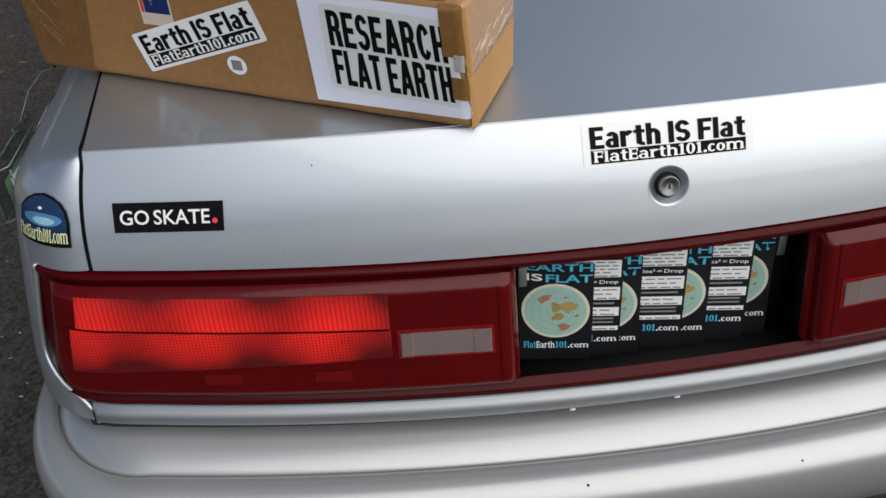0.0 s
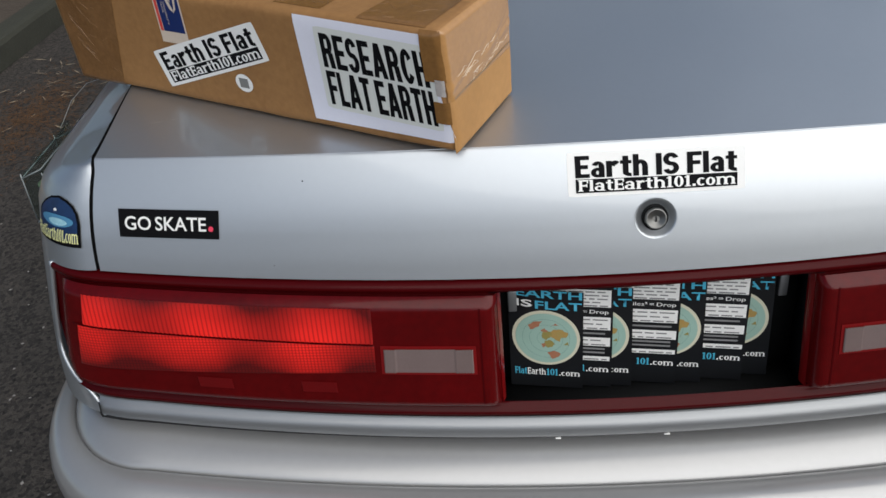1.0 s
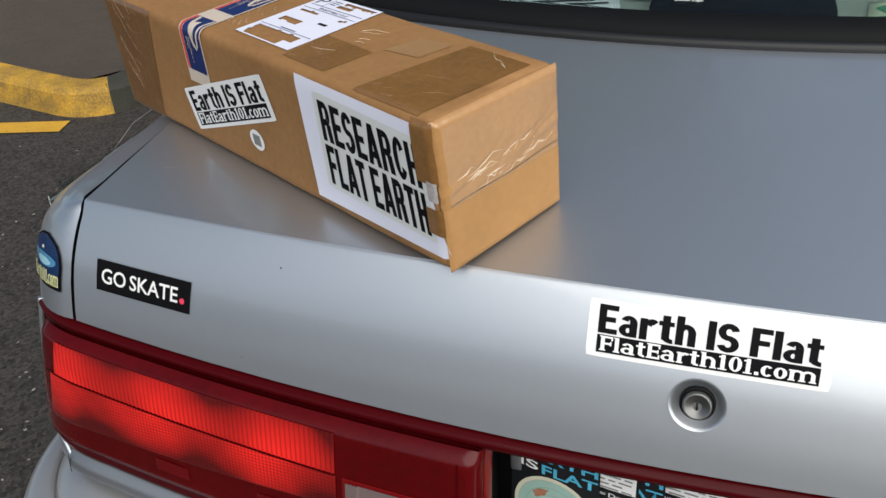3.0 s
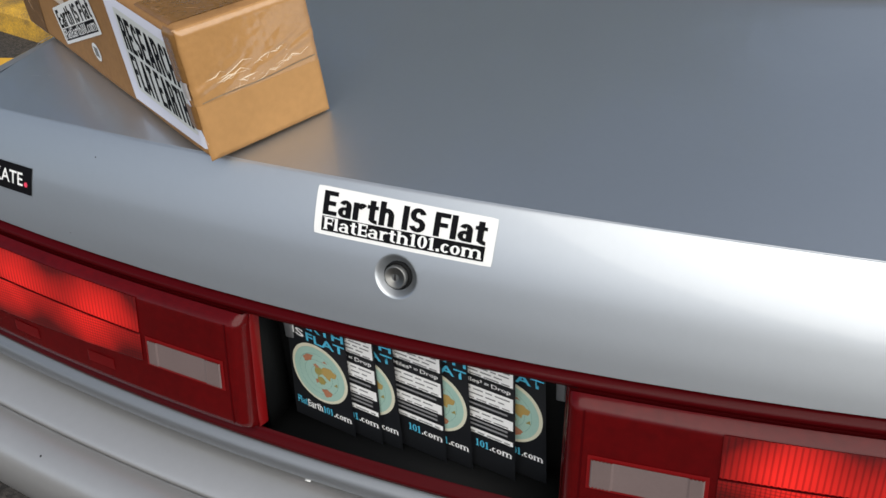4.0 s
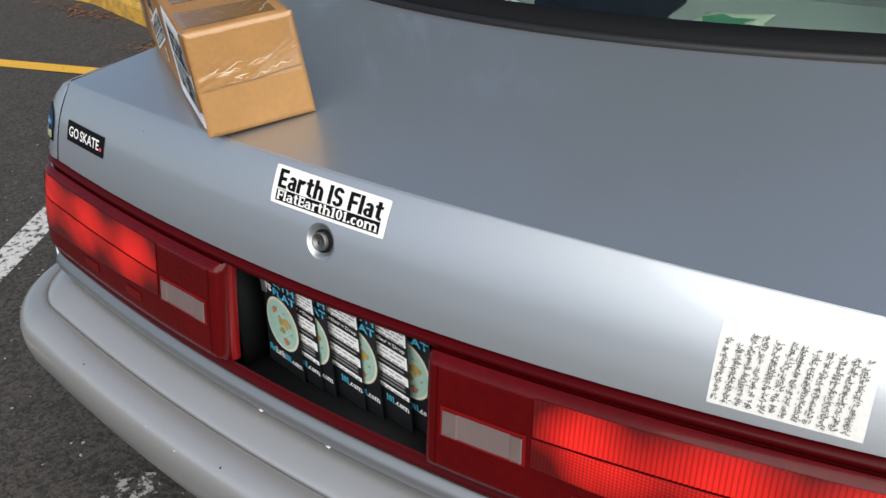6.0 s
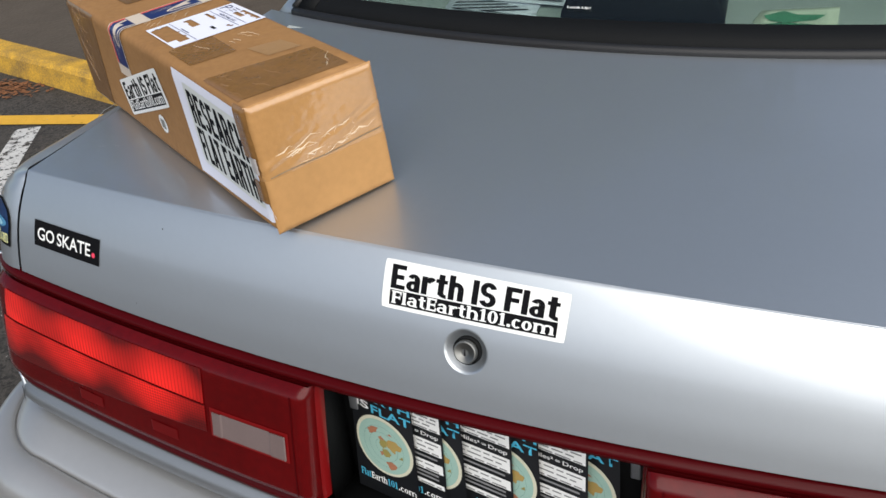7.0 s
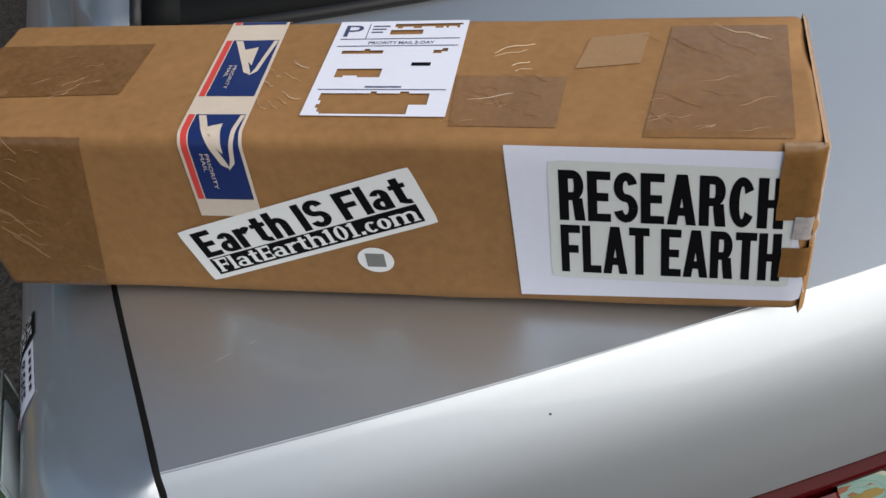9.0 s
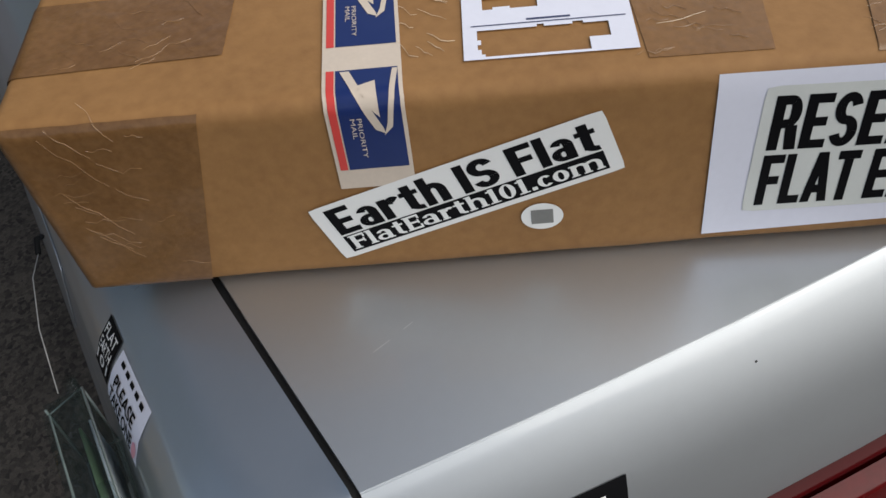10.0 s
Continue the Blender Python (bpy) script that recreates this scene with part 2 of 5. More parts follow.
LID_S = [0, 0.1, 0.2, 0.3, 0.4, 0.5, 0.6, 0.7, 0.78, 0.84, 0.885, 0.92, 0.945, 0.962, 0.978, 0.9945, 1.0, 1.0014, 1.03, 1.06, 1.12, 1.25, 1.4, 1.55, 1.7, 1.85, 2.0]
LID_X = [-GAP, -0.815, -0.79, -0.74, -0.68, -0.6, -0.5, -0.4, -0.3, -0.2, -0.12, -0.07, -0.045, -0.03, -0.015]
LID_X = LID_X + [0.0] + [-x for x in reversed(LID_X)]


def lid_fn(u, v):
    return lid_point(lerp(u * (len(LID_X) - 1), range(len(LID_X)), LID_X), lerp(v * (len(LID_S) - 1), range(len(LID_S)), LID_S))


def drilled(bm, centre, axis, radius, depth):
    """The mesh with a round hole cut along axis."""
    a = new("a", bpy.data.meshes.new("a"))
    bm.to_mesh(a.data)
    bm.free()
    cutter = bmesh.new()
    bmesh.ops.create_cone(cutter, cap_ends=True, segments=48, radius1=radius, radius2=radius, depth=depth, matrix=Matrix.Translation(centre) @ Vector(axis).to_track_quat('Z', 'Y').to_matrix().to_4x4())
    b = new("b", bpy.data.meshes.new("b"))
    cutter.to_mesh(b.data)
    cutter.free()
    mod = a.modifiers.new("cut", 'BOOLEAN')
    mod.object, mod.operation, mod.solver = b, 'DIFFERENCE', 'EXACT'
    bpy.context.view_layer.update()
    me = bpy.data.meshes.new_from_object(a.evaluated_get(bpy.context.evaluated_depsgraph_get()))
    bpy.data.objects.remove(a)
    bpy.data.objects.remove(b)
    return me


LOCK = Vector((0, -0.003, 0.950))
LOCK_OUT = Vector((0, -1, 0.29)).normalized()
lid_mesh = drilled(sheet(lid_fn, len(LID_X) - 1, len(LID_S) - 1, 0.012), LOCK, LOCK_OUT, 0.0285, 0.06)
for p in lid_mesh.polygons:
    p.use_smooth = True
lid_mesh.set_sharp_from_angle(angle=radians(38))
trunk_lid = link("trunk_lid", lid_mesh, PAINT, car, "silver metallic trunk lid with a keyhole")


def lathe(profile, centre, axis, seg=40):
    """Turned shape; profile rows are (radius, height along axis)."""
    q = Vector(axis).to_track_quat('Z', 'Y')
    bm = bmesh.new()
    rings = [[bm.verts.new(Vector(centre) + q @ Vector((r * math.cos(2 * math.pi * k / seg), r * math.sin(2 * math.pi * k / seg), h))) for k in range(seg)] for r, h in profile]
    for a1, b1 in zip(rings, rings[1:]):
        for k in range(seg):
            bm.faces.new((a1[k], a1[(k + 1) % seg], b1[(k + 1) % seg], b1[k]))
    if profile[-1][0] < 0.02:
        bm.faces.new(rings[-1])
    bmesh.ops.recalc_face_normals(bm, faces=bm.faces[:])
    return bm


lock = part("trunk_lock", lathe([(0.0295, 0.0012), (0.0285, 0.0010), (0.026, -0.002), (0.022, -0.0065), (0.0185, -0.0085)], LOCK, LOCK_OUT), PAINT, car, "dished silver lock surround")
part("lock_ring", lathe([(0.0187, -0.0083), (0.0185, -0.0030), (0.0155, -0.0025), (0.0150, -0.009)], LOCK, LOCK_OUT), BLACK, lock)
part("lock_cylinder", lathe([(0.0150, -0.010), (0.0150, 0.0035), (0.0142, 0.0046), (0.0125, 0.0046), (0.0120, 0.0036), (0.006, 0.0036), (0.0058, 0.0030), (0.004, 0.0030)], LOCK, LOCK_OUT), CHROME, lock)
q = LOCK_OUT.to_track_quat('Z', 'Y')
slot = box(-0.0012, 0.0012, -0.0042, 0.0042, 0.0030, 0.0036)
bmesh.ops.transform(slot, matrix=Matrix.Translation(LOCK) @ q.to_matrix().to_4x4(), verts=slot.verts[:])
part("key_slot", slot, DARK, lock)


# ---- body shell ----
SP_Z = [0.60, 0.70, 0.80, 0.90, 0.95, 0.98, 1.00, 1.018, 1.034, 1.050]
SP_IN = [-0.062, -0.054, -0.036, -0.016, -0.004, 0.004, 0.016, 0.034, 0.062, 0.118]
RR_Z = [0.60, 0.70, 0.80, 0.90, 0.95, 0.98, 1.00, 1.022, 1.0445, 1.050]
RR_IN = [-0.064, -0.052, -0.037, -0.016, -0.003, 0.007, 0.0155, 0.0270, 0.0420, 0.152]


def quarter(side, th, y_side, v):
    """Body side: th 0..90 degrees round the rear corner, then y_side along the flank; v 0..1 up to the lid gap."""
    if y_side is None:
        t = radians(th)
        x, y, w = 0.828 + 0.120 * math.sin(t), 0.20 - 0.152 * math.cos(t), math.sin(t)
        gy = 0.100 + (th / 90) ** 1.5 * 0.10
    else:
        x, y, w, gy = 0.948, y_side, 1.0, y_side
    k = v * 9
    d = Vector((0.828 - x, gy - y))
    # towards the lid the panel keeps the lid's sharp edge, round the corner it turns into a soft shoulder
    back = lerp(k, range(10), RR_IN[:9] + [d.length])
    flank = lerp(k, range(10), SP_IN)
    ins = (1 - w) * back + w * (flank * d.length / SP_IN[-1] if flank > 0 else flank)
    d.normalize()
    z = (1 - w) * lerp(k, range(10), RR_Z) + w * lerp(k, range(10), SP_Z) + 0.085 * max(0, min(y, 1.2) - 0.1) * max(0.0, v - 0.35)
    z += (0.001 - crease_drop(side * 0.828)) * max(0.0, (v - 0.35) / 0.65) ** 2 * max(0.0, 1 - max(0.0, y - 0.1) / 0.5) ** 2
    return gap_shift(Vector((side * (x + d.x * ins), y + d.y * ins, z)))


FLANK = [0.22, 0.26, 0.32, 0.4, 0.5, 0.65, 0.85, 1.2, 1.8, 2.6, 3.4, 4.2, 4.8]


def quarter_u(side, u, v, th0=0.0):
    n = 16 + len(FLANK)
    k = u * n
    if k <= 16:
        return quarter(side, th0 + (90 - th0) * k / 16, None, v)
    return quarter(side, 90, lerp(k - 17, range(len(FLANK)), FLANK) if k > 17 else 0.20 + 0.02 * (k - 16), v)


NQ = 16 + len(FLANK)


def lamp_edge(v):
    """Half width of the lamp band; its lower corners are rounded off."""
    return 0.905 + 0.034 * (1 - v) - 0.062 * max(0.0, 1 - v / 0.34) ** 2.2


def panel_edge(z):
    """Half width at which the quarter panel ends beside the lamp band, and below it at the trim's seam."""
    v = (z - 0.682) / 0.222
    return lamp_edge(min(1.0, v)) if v > 0 else 0.877 + 0.0135 * max(-1.0, v * 8)


def lip_angle(z):
    return math.degrees(math.asin((panel_edge(z) - 0.826) / (0.135 + 0.05 * (0.90 - z) / 0.30)))


for side in (-1, 1):
    bm = sheet(lambda u, v: quarter_u(side, u, 0.333 + 0.667 * v), NQ, 24)
    part("rear_quarter_panel", bm, PAINT, car)

    def lower(u, v):
        q = 0.137 + 0.863 * v
        th0 = lip_angle(0.60 + 0.30 * q)
        return quarter_u(side, u, 0.333 * q, th0)
    part("side_panel", sheet(lower, NQ, 30), PAINT, car)
    part("lamp_lip", tube([lower(0, k / 30) + Vector((0, -0.001, 0)) for k in range(31)], 0.0042, 8), PAINT, car)
    part("rocker_panel", sheet(lambda u, v: Vector((side * (0.936 - 0.04 * v), 0.55 + 4.2 * u, 0.645 - 0.40 * v)), 10, 4, 0.01), BUMPER, car)
    # dark channel below the gap beside the lid
    part("lid_gap_channel", sheet(lambda u, v: lid_point(side * (0.808 + 0.034 * v), 2 * u) + Vector((0, 0.010, -0.010)), 40, 1, 0.002), DARK, car)

# ---- tail lamp band ----
BAND = [(0.0, 0.006), (0.02, -0.004), (0.06, -0.006), (0.075, 0.004), (0.1, 0.006), (0.11, 0.004), (0.5, 0.008), (0.905, 0.004), (0.92, 0.006), (0.935, -0.003), (0.965, -0.006), (0.985, -0.004), (1.0, 0.008)]


def band_pt(x, v, off):
    z = lamp_low(x) + (deck_low(x) - 0.003 - lamp_low(x)) * v
    return Vector((x, rear_y(x, z) + off, z))


def wrap(x, p):
    """Past x = 0.80 the band bends forward to meet the edge of the body's rounded corner."""
    a = abs(x) - 0.80
    if a <= 0:
        return p
    z = max(0.601, min(0.899, p.z))
    e = panel_edge(z)
    lip = quarter(1, lip_angle(z), None, 0.333 * (z - 0.60) / 0.30)
    full = a / (e - 0.80)
    return Vector((math.copysign(0.80 + a * (lip.x - 0.80) / (e - 0.80), x), p.y + (lip.y - rear_y(e, z)) * full ** 3, p.z))


bm = bmesh.new()
cols = [-1 + 2 * i / 120 for i in range(121)]
grid = []
for s in cols:
    row = []
    for v, off in BAND:
        x = s * lamp_edge(v)
        row.append(bm.verts.new(wrap(x, band_pt(x, v, off))))
    grid.append(row)
for i in range(120):
    for j in range(len(BAND) - 1):
        inside = abs(cols[i] + cols[i + 1]) / 2 * 0.9 < 0.222 and 4 <= j <= 7
        if not inside:
            bm.faces.new((grid[i][j], grid[i + 1][j], grid[i + 1][j + 1], grid[i][j + 1]))
part("lamp_bezel", bm, RED_DARK, car, "dark red glossy surround of the tail lamps")

# plate recess
recess = part("plate_recess", box(-0.245, 0.245, 0.045, 0.060, 0.615, 0.880), BLACK, car, "black plastic number plate recess")
for name, dims in (("recess_floor", (-0.24, 0.24, -0.040, 0.050, 0.622, 0.629)), ("recess_roof", (-0.24, 0.24, -0.022, 0.050, 0.852, 0.858)), ("recess_side", (-0.240, -0.232, -0.016, 0.050, 0.629, 0.858)), ("recess_side", (0.232, 0.240, -0.016, 0.050, 0.629, 0.858))):
    part(name, box(*dims), BLACK, recess)
for s in (-1, 1):
    part("plate_bracket", box(s * 0.205 - 0.007, s * 0.205 + 0.007, 0.030, 0.046, 0.775, 0.815, 0.002), TRIM, recess)


LENS_EDGE = mat("red_lens_edge", (0.17, 0.004, 0.005), 0.3, 0.0, 0.4, 0.05, vary=0.3, scale=12, spec=0.3)


FACET = mat("dark_red_facet", (0.115, 0.0015, 0.0025), 0.3, 0.0, 0.4, 0.05, vary=0.6, scale=40, spec=0.3)


def lens_pt(side, f, v, off):
    """f 0..1 from the outer end to the plate; v 0..1 up."""
    v = 0.115 + 0.80 * v
    x0 = lamp_edge(v) - 0.022
    x = x0 + (0.228 - x0) * f
    return wrap(side * x, band_pt(side * x, v, off))


for side in (-1, 1):
    def shell(u, v):
        r = min(1.0, min(u * 0.656, min(v, 1 - v) * 0.17) / 0.010)
        e = min(1.0, (1 - u) * 0.656 / 0.020)
        return lens_pt(side, u, v, -0.018 + max(0.014 * (1 - math.sqrt(max(0.0, 1 - (1 - r) ** 2))), 0.024 * (1 - math.sqrt(max(0.0, 1 - (1 - e) ** 2)))))
    n = 132
    lamp = part("tail_lamp", sheet(lambda u, v: shell(u if side > 0 else 1 - u, v), n, 24, 0), RED_MID, car, "red ribbed tail lamp lens with a clear reversing light")
    end_f = lambda u, v: lens_pt(side, 1.0, -0.02 + 1.03 * v, 0.004 + 0.016 * u) + Vector((side * -0.005 * math.sin(u * math.pi / 2), 0, 0))
    part("lens_end", sheet(end_f, 6, 8), LENS_EDGE, lamp)
    # ribbed reflector fields, upper: vertical ribs, lower: small pyramids

    def upper(u, v):
        f, k = 0.055 + 0.665 * u, round(u * 126)
        vv = (0.6725 - 0.04 * u) + (0.285 + 0.03 * u) * v
        return lens_pt(side, f, min(vv, 0.96), -0.0195 - 0.0011 * (k % 2))

    def lowerf(u, v):
        f, k, m = 0.042 + 0.68 * u, round(u * 160), round(v * 22)
        return lens_pt(side, f, 0.25 + 0.12 * u + (0.4075 - 0.16 * u) * v, -0.0195 - 0.0011 * ((k % 2) * (m % 2)))
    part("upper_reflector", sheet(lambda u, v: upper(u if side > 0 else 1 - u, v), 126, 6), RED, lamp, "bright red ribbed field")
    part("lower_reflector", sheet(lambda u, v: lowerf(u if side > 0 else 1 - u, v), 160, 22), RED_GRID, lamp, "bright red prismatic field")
    for f0 in (0.31, 0.55):
        part("lower_facet", sheet(lambda u, v: lens_pt(side, f0 + 0.08 * (u if side > 0 else 1 - u), 0.14 + 0.10 * v + 0.04 * f0, -0.0190 - 0.0007 * (round(u * 24) % 2)), 24, 3), FACET, lamp)

    def rev(u, v):
        ribs = 0.0022 * (round(u * 60) % 2) if (u < 0.13 or u > 0.8) else 0.0
        return lens_pt(side, 0.742 + 0.198 * u, 0.375 + 0.215 * v, -0.0205 - ribs)
    rv = part("reversing_light", sheet(lambda u, v: rev(u if side > 0 else 1 - u, v), 60, 4), CLEAR, lamp, "greyish clear reversing light")
    part("light_frame", sheet(lambda u, v: lens_pt(side, 0.735 + 0.212 * (u if side > 0 else 1 - u), 0.35 + 0.265 * v, -0.0190), 12, 4), LENS_EDGE, rv)
    part("divider_line", sheet(lambda u, v: lens_pt(side, 0.957 + (0.0035 * u if side > 0 else 0.0035 * (1 - u)), 0.06 + 0.88 * v, -0.0186), 1, 12), RED_DARK, lamp)
    part("row_line", sheet(lambda u, v: lens_pt(side, 0.03 + 0.69 * (u if side > 0 else 1 - u), 0.658 + 0.012 * v - 0.04 * (u if side > 0 else 1 - u), -0.0208), 30, 1), RED_DARK, lamp)

trim = part("lower_trim", sheet(lambda u, v: (lambda x: (lambda z: wrap(x * 1.0, Vector((x, rear_y(x, z) - 0.010 * math.sin(min(1, v * 1.15) * math.pi) ** 0.5 if 0 < v < 0.87 else rear_y(x, z), z))))(trim_low(x) + (lamp_low(x) - trim_low(x)) * v))((2 * u - 1) * 0.866), 80, 8), TRIM, car, "satin silver strip below the tail lamps")
for s in (-1, 1):
    part("trim_seam", sheet(lambda u, v: (lambda x: (lambda z: wrap(x, Vector((x, rear_y(x, z) - 0.0112, z))))(trim_low(x) + (lamp_low(x) - trim_low(x)) * (0.06 + 0.8 * v)))(s * (0.8635 + 0.0022 * u)), 1, 6), RUBBER, trim)
part("trim_shadow_gap", sheet(lambda u, v: (lambda x: wrap(x, Vector((x, rear_y(x, 0.6) + 0.012 + 0.01 * v, trim_low(x) + 0.005 - 0.04 * v))))((2 * u - 1) * 0.88), 60, 1, 0.002), DARK, car)

# ---- bumper: a profile swept along the rounded plan ----
BP = [(0.045, 0.603), (0.066, 0.602), (0.085, 0.598), (0.110, 0.590), (0.132, 0.577), (0.1375, 0.570), (0.1385, 0.563), (0.1402, 0.563), (0.1420, 0.571), (0.150, 0.574), (0.168, 0.5745), (0.184, 0.570), (0.197, 0.560), (0.206, 0.546), (0.211, 0.526), (0.211, 0.500), (0.206, 0.470), (0.196, 0.440), (0.180, 0.410), (0.155, 0.375), (0.12, 0.345)]


def bumper_fn(u, v):
    k = v * (len(BP) - 1)
    out, z = lerp(k, range(len(BP)), [p[0] for p in BP]), lerp(k, range(len(BP)), [p[1] for p in BP])
    s = 2 * u - 1
    a = abs(s)
    if a < 0.6:
        x = a / 0.6 * 0.80
        y, nx, ny = 0.07 * x * x, 0.0, -1.0
        t = 0.0
    elif a < 0.85:
        t = (a - 0.6) / 0.25
        th = t * math.pi / 2
        x, y = 0.80 + 0.100 * math.sin(th), 0.0448 + 0.12 * (1 - math.cos(th))
        nx, ny = math.sin(th), -math.cos(th)
    else:
        t = 1.0
        x, y, nx, ny = 0.900, 0.1648 + (a - 0.85) / 0.15 * 0.39, 1.0, 0.0
    o = (out - 0.019) * (1 - 0.30 * nx * nx)
    lift = 0.058 * min(x, 0.9) ** 2 - 0.024
    return Vector((math.copysign(x + nx * o, s), y + ny * o, z + lift))


bumper = part("rear_bumper", sheet(bumper_fn, 120, (len(BP) - 1) * 2), BUMPER, car, "silver plastic rear bumper with a moulded groove")
for x, zoff in ((-0.146, 0.002), (0.022, 0.002)):
    part("paint_chip", box(x - 0.005, x + 0.004, rear_y(x, 0.6) - 0.006, rear_y(x, 0.6) - 0.002, trim_low(x) - 0.0010, trim_low(x) + 0.0008, 0.0005, 1), WHITE, trim)

# stone chips and scrapes on the bumper's rounded edge
for s, k, w, tone in ((-0.45, 11.3, 0.0022, DARK), (-0.11, 11.6, 0.0024, DARK), (0.14, 12.1, 0.0020, DARK), (-0.27, 12.6, 0.0012, WHITE), (-0.20, 12.9, 0.0014, WHITE)):
    c = bumper_fn((s + 1) / 2, k / 20)
    part("paint_chip", lathe([(w, 0.0004), (w * 0.6, 0.0007), (w * 0.2, 0.0007)], c, (0, -0.6, 0.8), 7), tone, bumper)

# ---- underbody, wheels, cabin and front ----
part("underbody", box(-0.86, 0.86, 0.05, 4.75, 0.24, 0.34, 0.02), BLACK, car)


def wheel(x, y):
    s = 1 if x > 0 else -1
    tyre = part("tyre", lathe([(0.20, -0.1), (0.29, -0.105), (0.315, -0.09), (0.325, -0.05), (0.325, 0.05), (0.315, 0.09), (0.29, 0.105), (0.20, 0.1)], (x, y, 0.325), (s, 0, 0), 48), RUBBER, car)
    part("rim", lathe([(0.205, 0.05), (0.20, 0.095), (0.18, 0.085), (0.15, 0.06), (0.05, 0.075), (0.01, 0.08)], (x, y, 0.325), (s, 0, 0), 48), CHROME, tyre)


for wx in (-0.80, 0.80):
    for wy in (1.05, 3.87):
        wheel(wx, wy)


def roof_pt(u, v):
    """Cabin shell from the rear window's head to the windscreen's foot."""
    y = lerp(v, [0, 0.15, 0.5, 0.75, 1.0], [1.28, 1.45, 2.1, 2.6, 3.35])
    z = lerp(v, [0, 0.15, 0.5, 0.75, 1.0], [1.375, 1.41, 1.425, 1.39, 1.06])
    s = 2 * u - 1
    w = lerp(v, [0, 0.5, 1.0], [0.60, 0.62, 0.70])
    return Vector((s * w, y, z - 0.05 * abs(s) ** 3))


part("roof", sheet(lambda u, v: roof_pt(u, 0.75 * v), 16, 16, 0.02), PAINT, car)
part("windscreen", sheet(lambda u, v: roof_pt(u, 0.75 + 0.25 * v), 8, 4, 0.005), GLASS, car)
part("hood", sheet(lambda u, v: Vector(((2 * u - 1) * 0.9, 3.35 + 1.5 * v, 1.06 - 0.18 * v ** 1.5 - 0.06 * abs(2 * u - 1) ** 3)), 16, 10, 0.01), PAINT, car)
part("front_bumper", sheet(lambda u, v: Vector(((2 * u - 1) * 0.94, 4.98 - 0.18 * abs(2 * u - 1) ** 3 - 0.08 * v, 0.28 + 0.60 * v)), 20, 6, 0.02), BUMPER, car)
for s in (-1, 1):
    part("side_glass", sheet(lambda u, v: Vector((s * (0.83 - 0.24 * v), 1.35 + 1.85 * u - (0.05 - 0.45 * u) * -v * 0.6 - 0.5 * v * u, 1.13 + 0.25 * v)), 8, 4, 0.005), GLASS, car)

SHELF_Z = 1.105


def pane_pt(x, t, lift=0.0):
    """Rear window: x at its foot, t 0..1 up to the roof."""
    y = window_y(x) + 0.012
    return Vector((x * (1 - 0.18 * t), y + (1.29 - y) * t, deck_z(x, y) + 0.008 + (1.385 - 0.05 * (x / 0.74) ** 4 - deck_z(x, y)) * t + 0.03 * math.sin(math.pi * t) + lift))


rear_window = part("rear_window", sheet(lambda u, v: pane_pt((2 * u - 1) * 0.74, v), 30, 12, 0.004), GLASS, car, "tinted rear window in a black rubber seal")
for s in (-1, 1):
    def pillar(u, v):
        foot = Vector((lerp(u, [0, 0.2, 0.45, 1], [0.742, 0.800, 0.832, 0.834]), lerp(u, [0, 0.2, 0.45, 1], [0.806, 0.822, 0.92, 1.42]), lerp(u, [0, 0.2, 0.45, 1], [1.106, 1.101, 1.097, 1.125])))
        head = pane_pt(0.745, 1.0) * (1 - u) + Vector((0.60, 1.46, 1.355)) * u
        p = foot * (1 - v) + head * v
        p = p + Vector((0.03 * math.sin(math.pi * v) * u, 0, 0.025 * math.sin(math.pi * v)))
        return Vector((s * p.x, p.y, p.z))
    part("rear_pillar", sheet(pillar, 16, 12, 0.006), PAINT, car)
    part("window_seal", tube([pane_pt(s * 0.745, i / 16, 0.002) for i in range(17)], 0.010, 8), RUBBER, rear_window)
rear_window.visible_shadow = False
part("window_seal", tube([pane_pt((2 * i / 60 - 1) * 0.745, -0.010, -0.002) for i in range(61)], 0.010, 10), RUBBER, rear_window)
part("window_border", sheet(lambda u, v: pane_pt((2 * u - 1) * 0.735, 0.075 * v - 0.01, 0.0065), 40, 2, 0.001), BLACK, rear_window)
for s in (-1, 1):
    part("window_border", sheet(lambda u, v: pane_pt(s * (0.735 - 0.05 * v), u, 0.0065), 16, 1, 0.001), BLACK, rear_window)
SHELF = mat("grey_cloth", (0.42, 0.45, 0.43), 0.9, vary=0.25, scale=20, bump=0.001, bump_scale=400)
SEAT = mat("pale_grey_seat_cloth", (0.55, 0.58, 0.57), 0.9, vary=0.3, scale=15, bump=0.002, bump_scale=300)
part("parcel_shelf", box(-0.72, 0.72, 0.72, 1.14, SHELF_Z - 0.02, SHELF_Z, 0.004), SHELF, car)
for x0, x1 in ((-0.66, -0.02), (0.02, 0.66)):
    part("rear_seat_back", sheet(lambda u, v: Vector((x0 + (x1 - x0) * u, 1.17 + 0.05 * math.sin(math.pi * v) * 1.0 - 0.02 * abs(math.sin(u * 5 * math.pi)), 0.75 + 0.46 * v + 0.03 * math.sin(math.pi * u))), 40, 10, 0.12), SEAT, car)
part("brake_light_housing", block([(-0.17, 0.86, SHELF_Z), (0.15, 0.86, SHELF_Z), (0.13, 1.02, SHELF_Z), (-0.15, 1.02, SHELF_Z), (-0.15, 0.875, SHELF_Z + 0.055), (0.13, 0.875, SHELF_Z + 0.055), (0.11, 1.01, SHELF_Z + 0.06), (-0.13, 1.01, SHELF_Z + 0.06)], 0.008), BLACK, car)
part("cabin_lining", box(-0.7, 0.7, 1.35, 3.2, 0.35, 0.45, 0.02), BLACK, car)


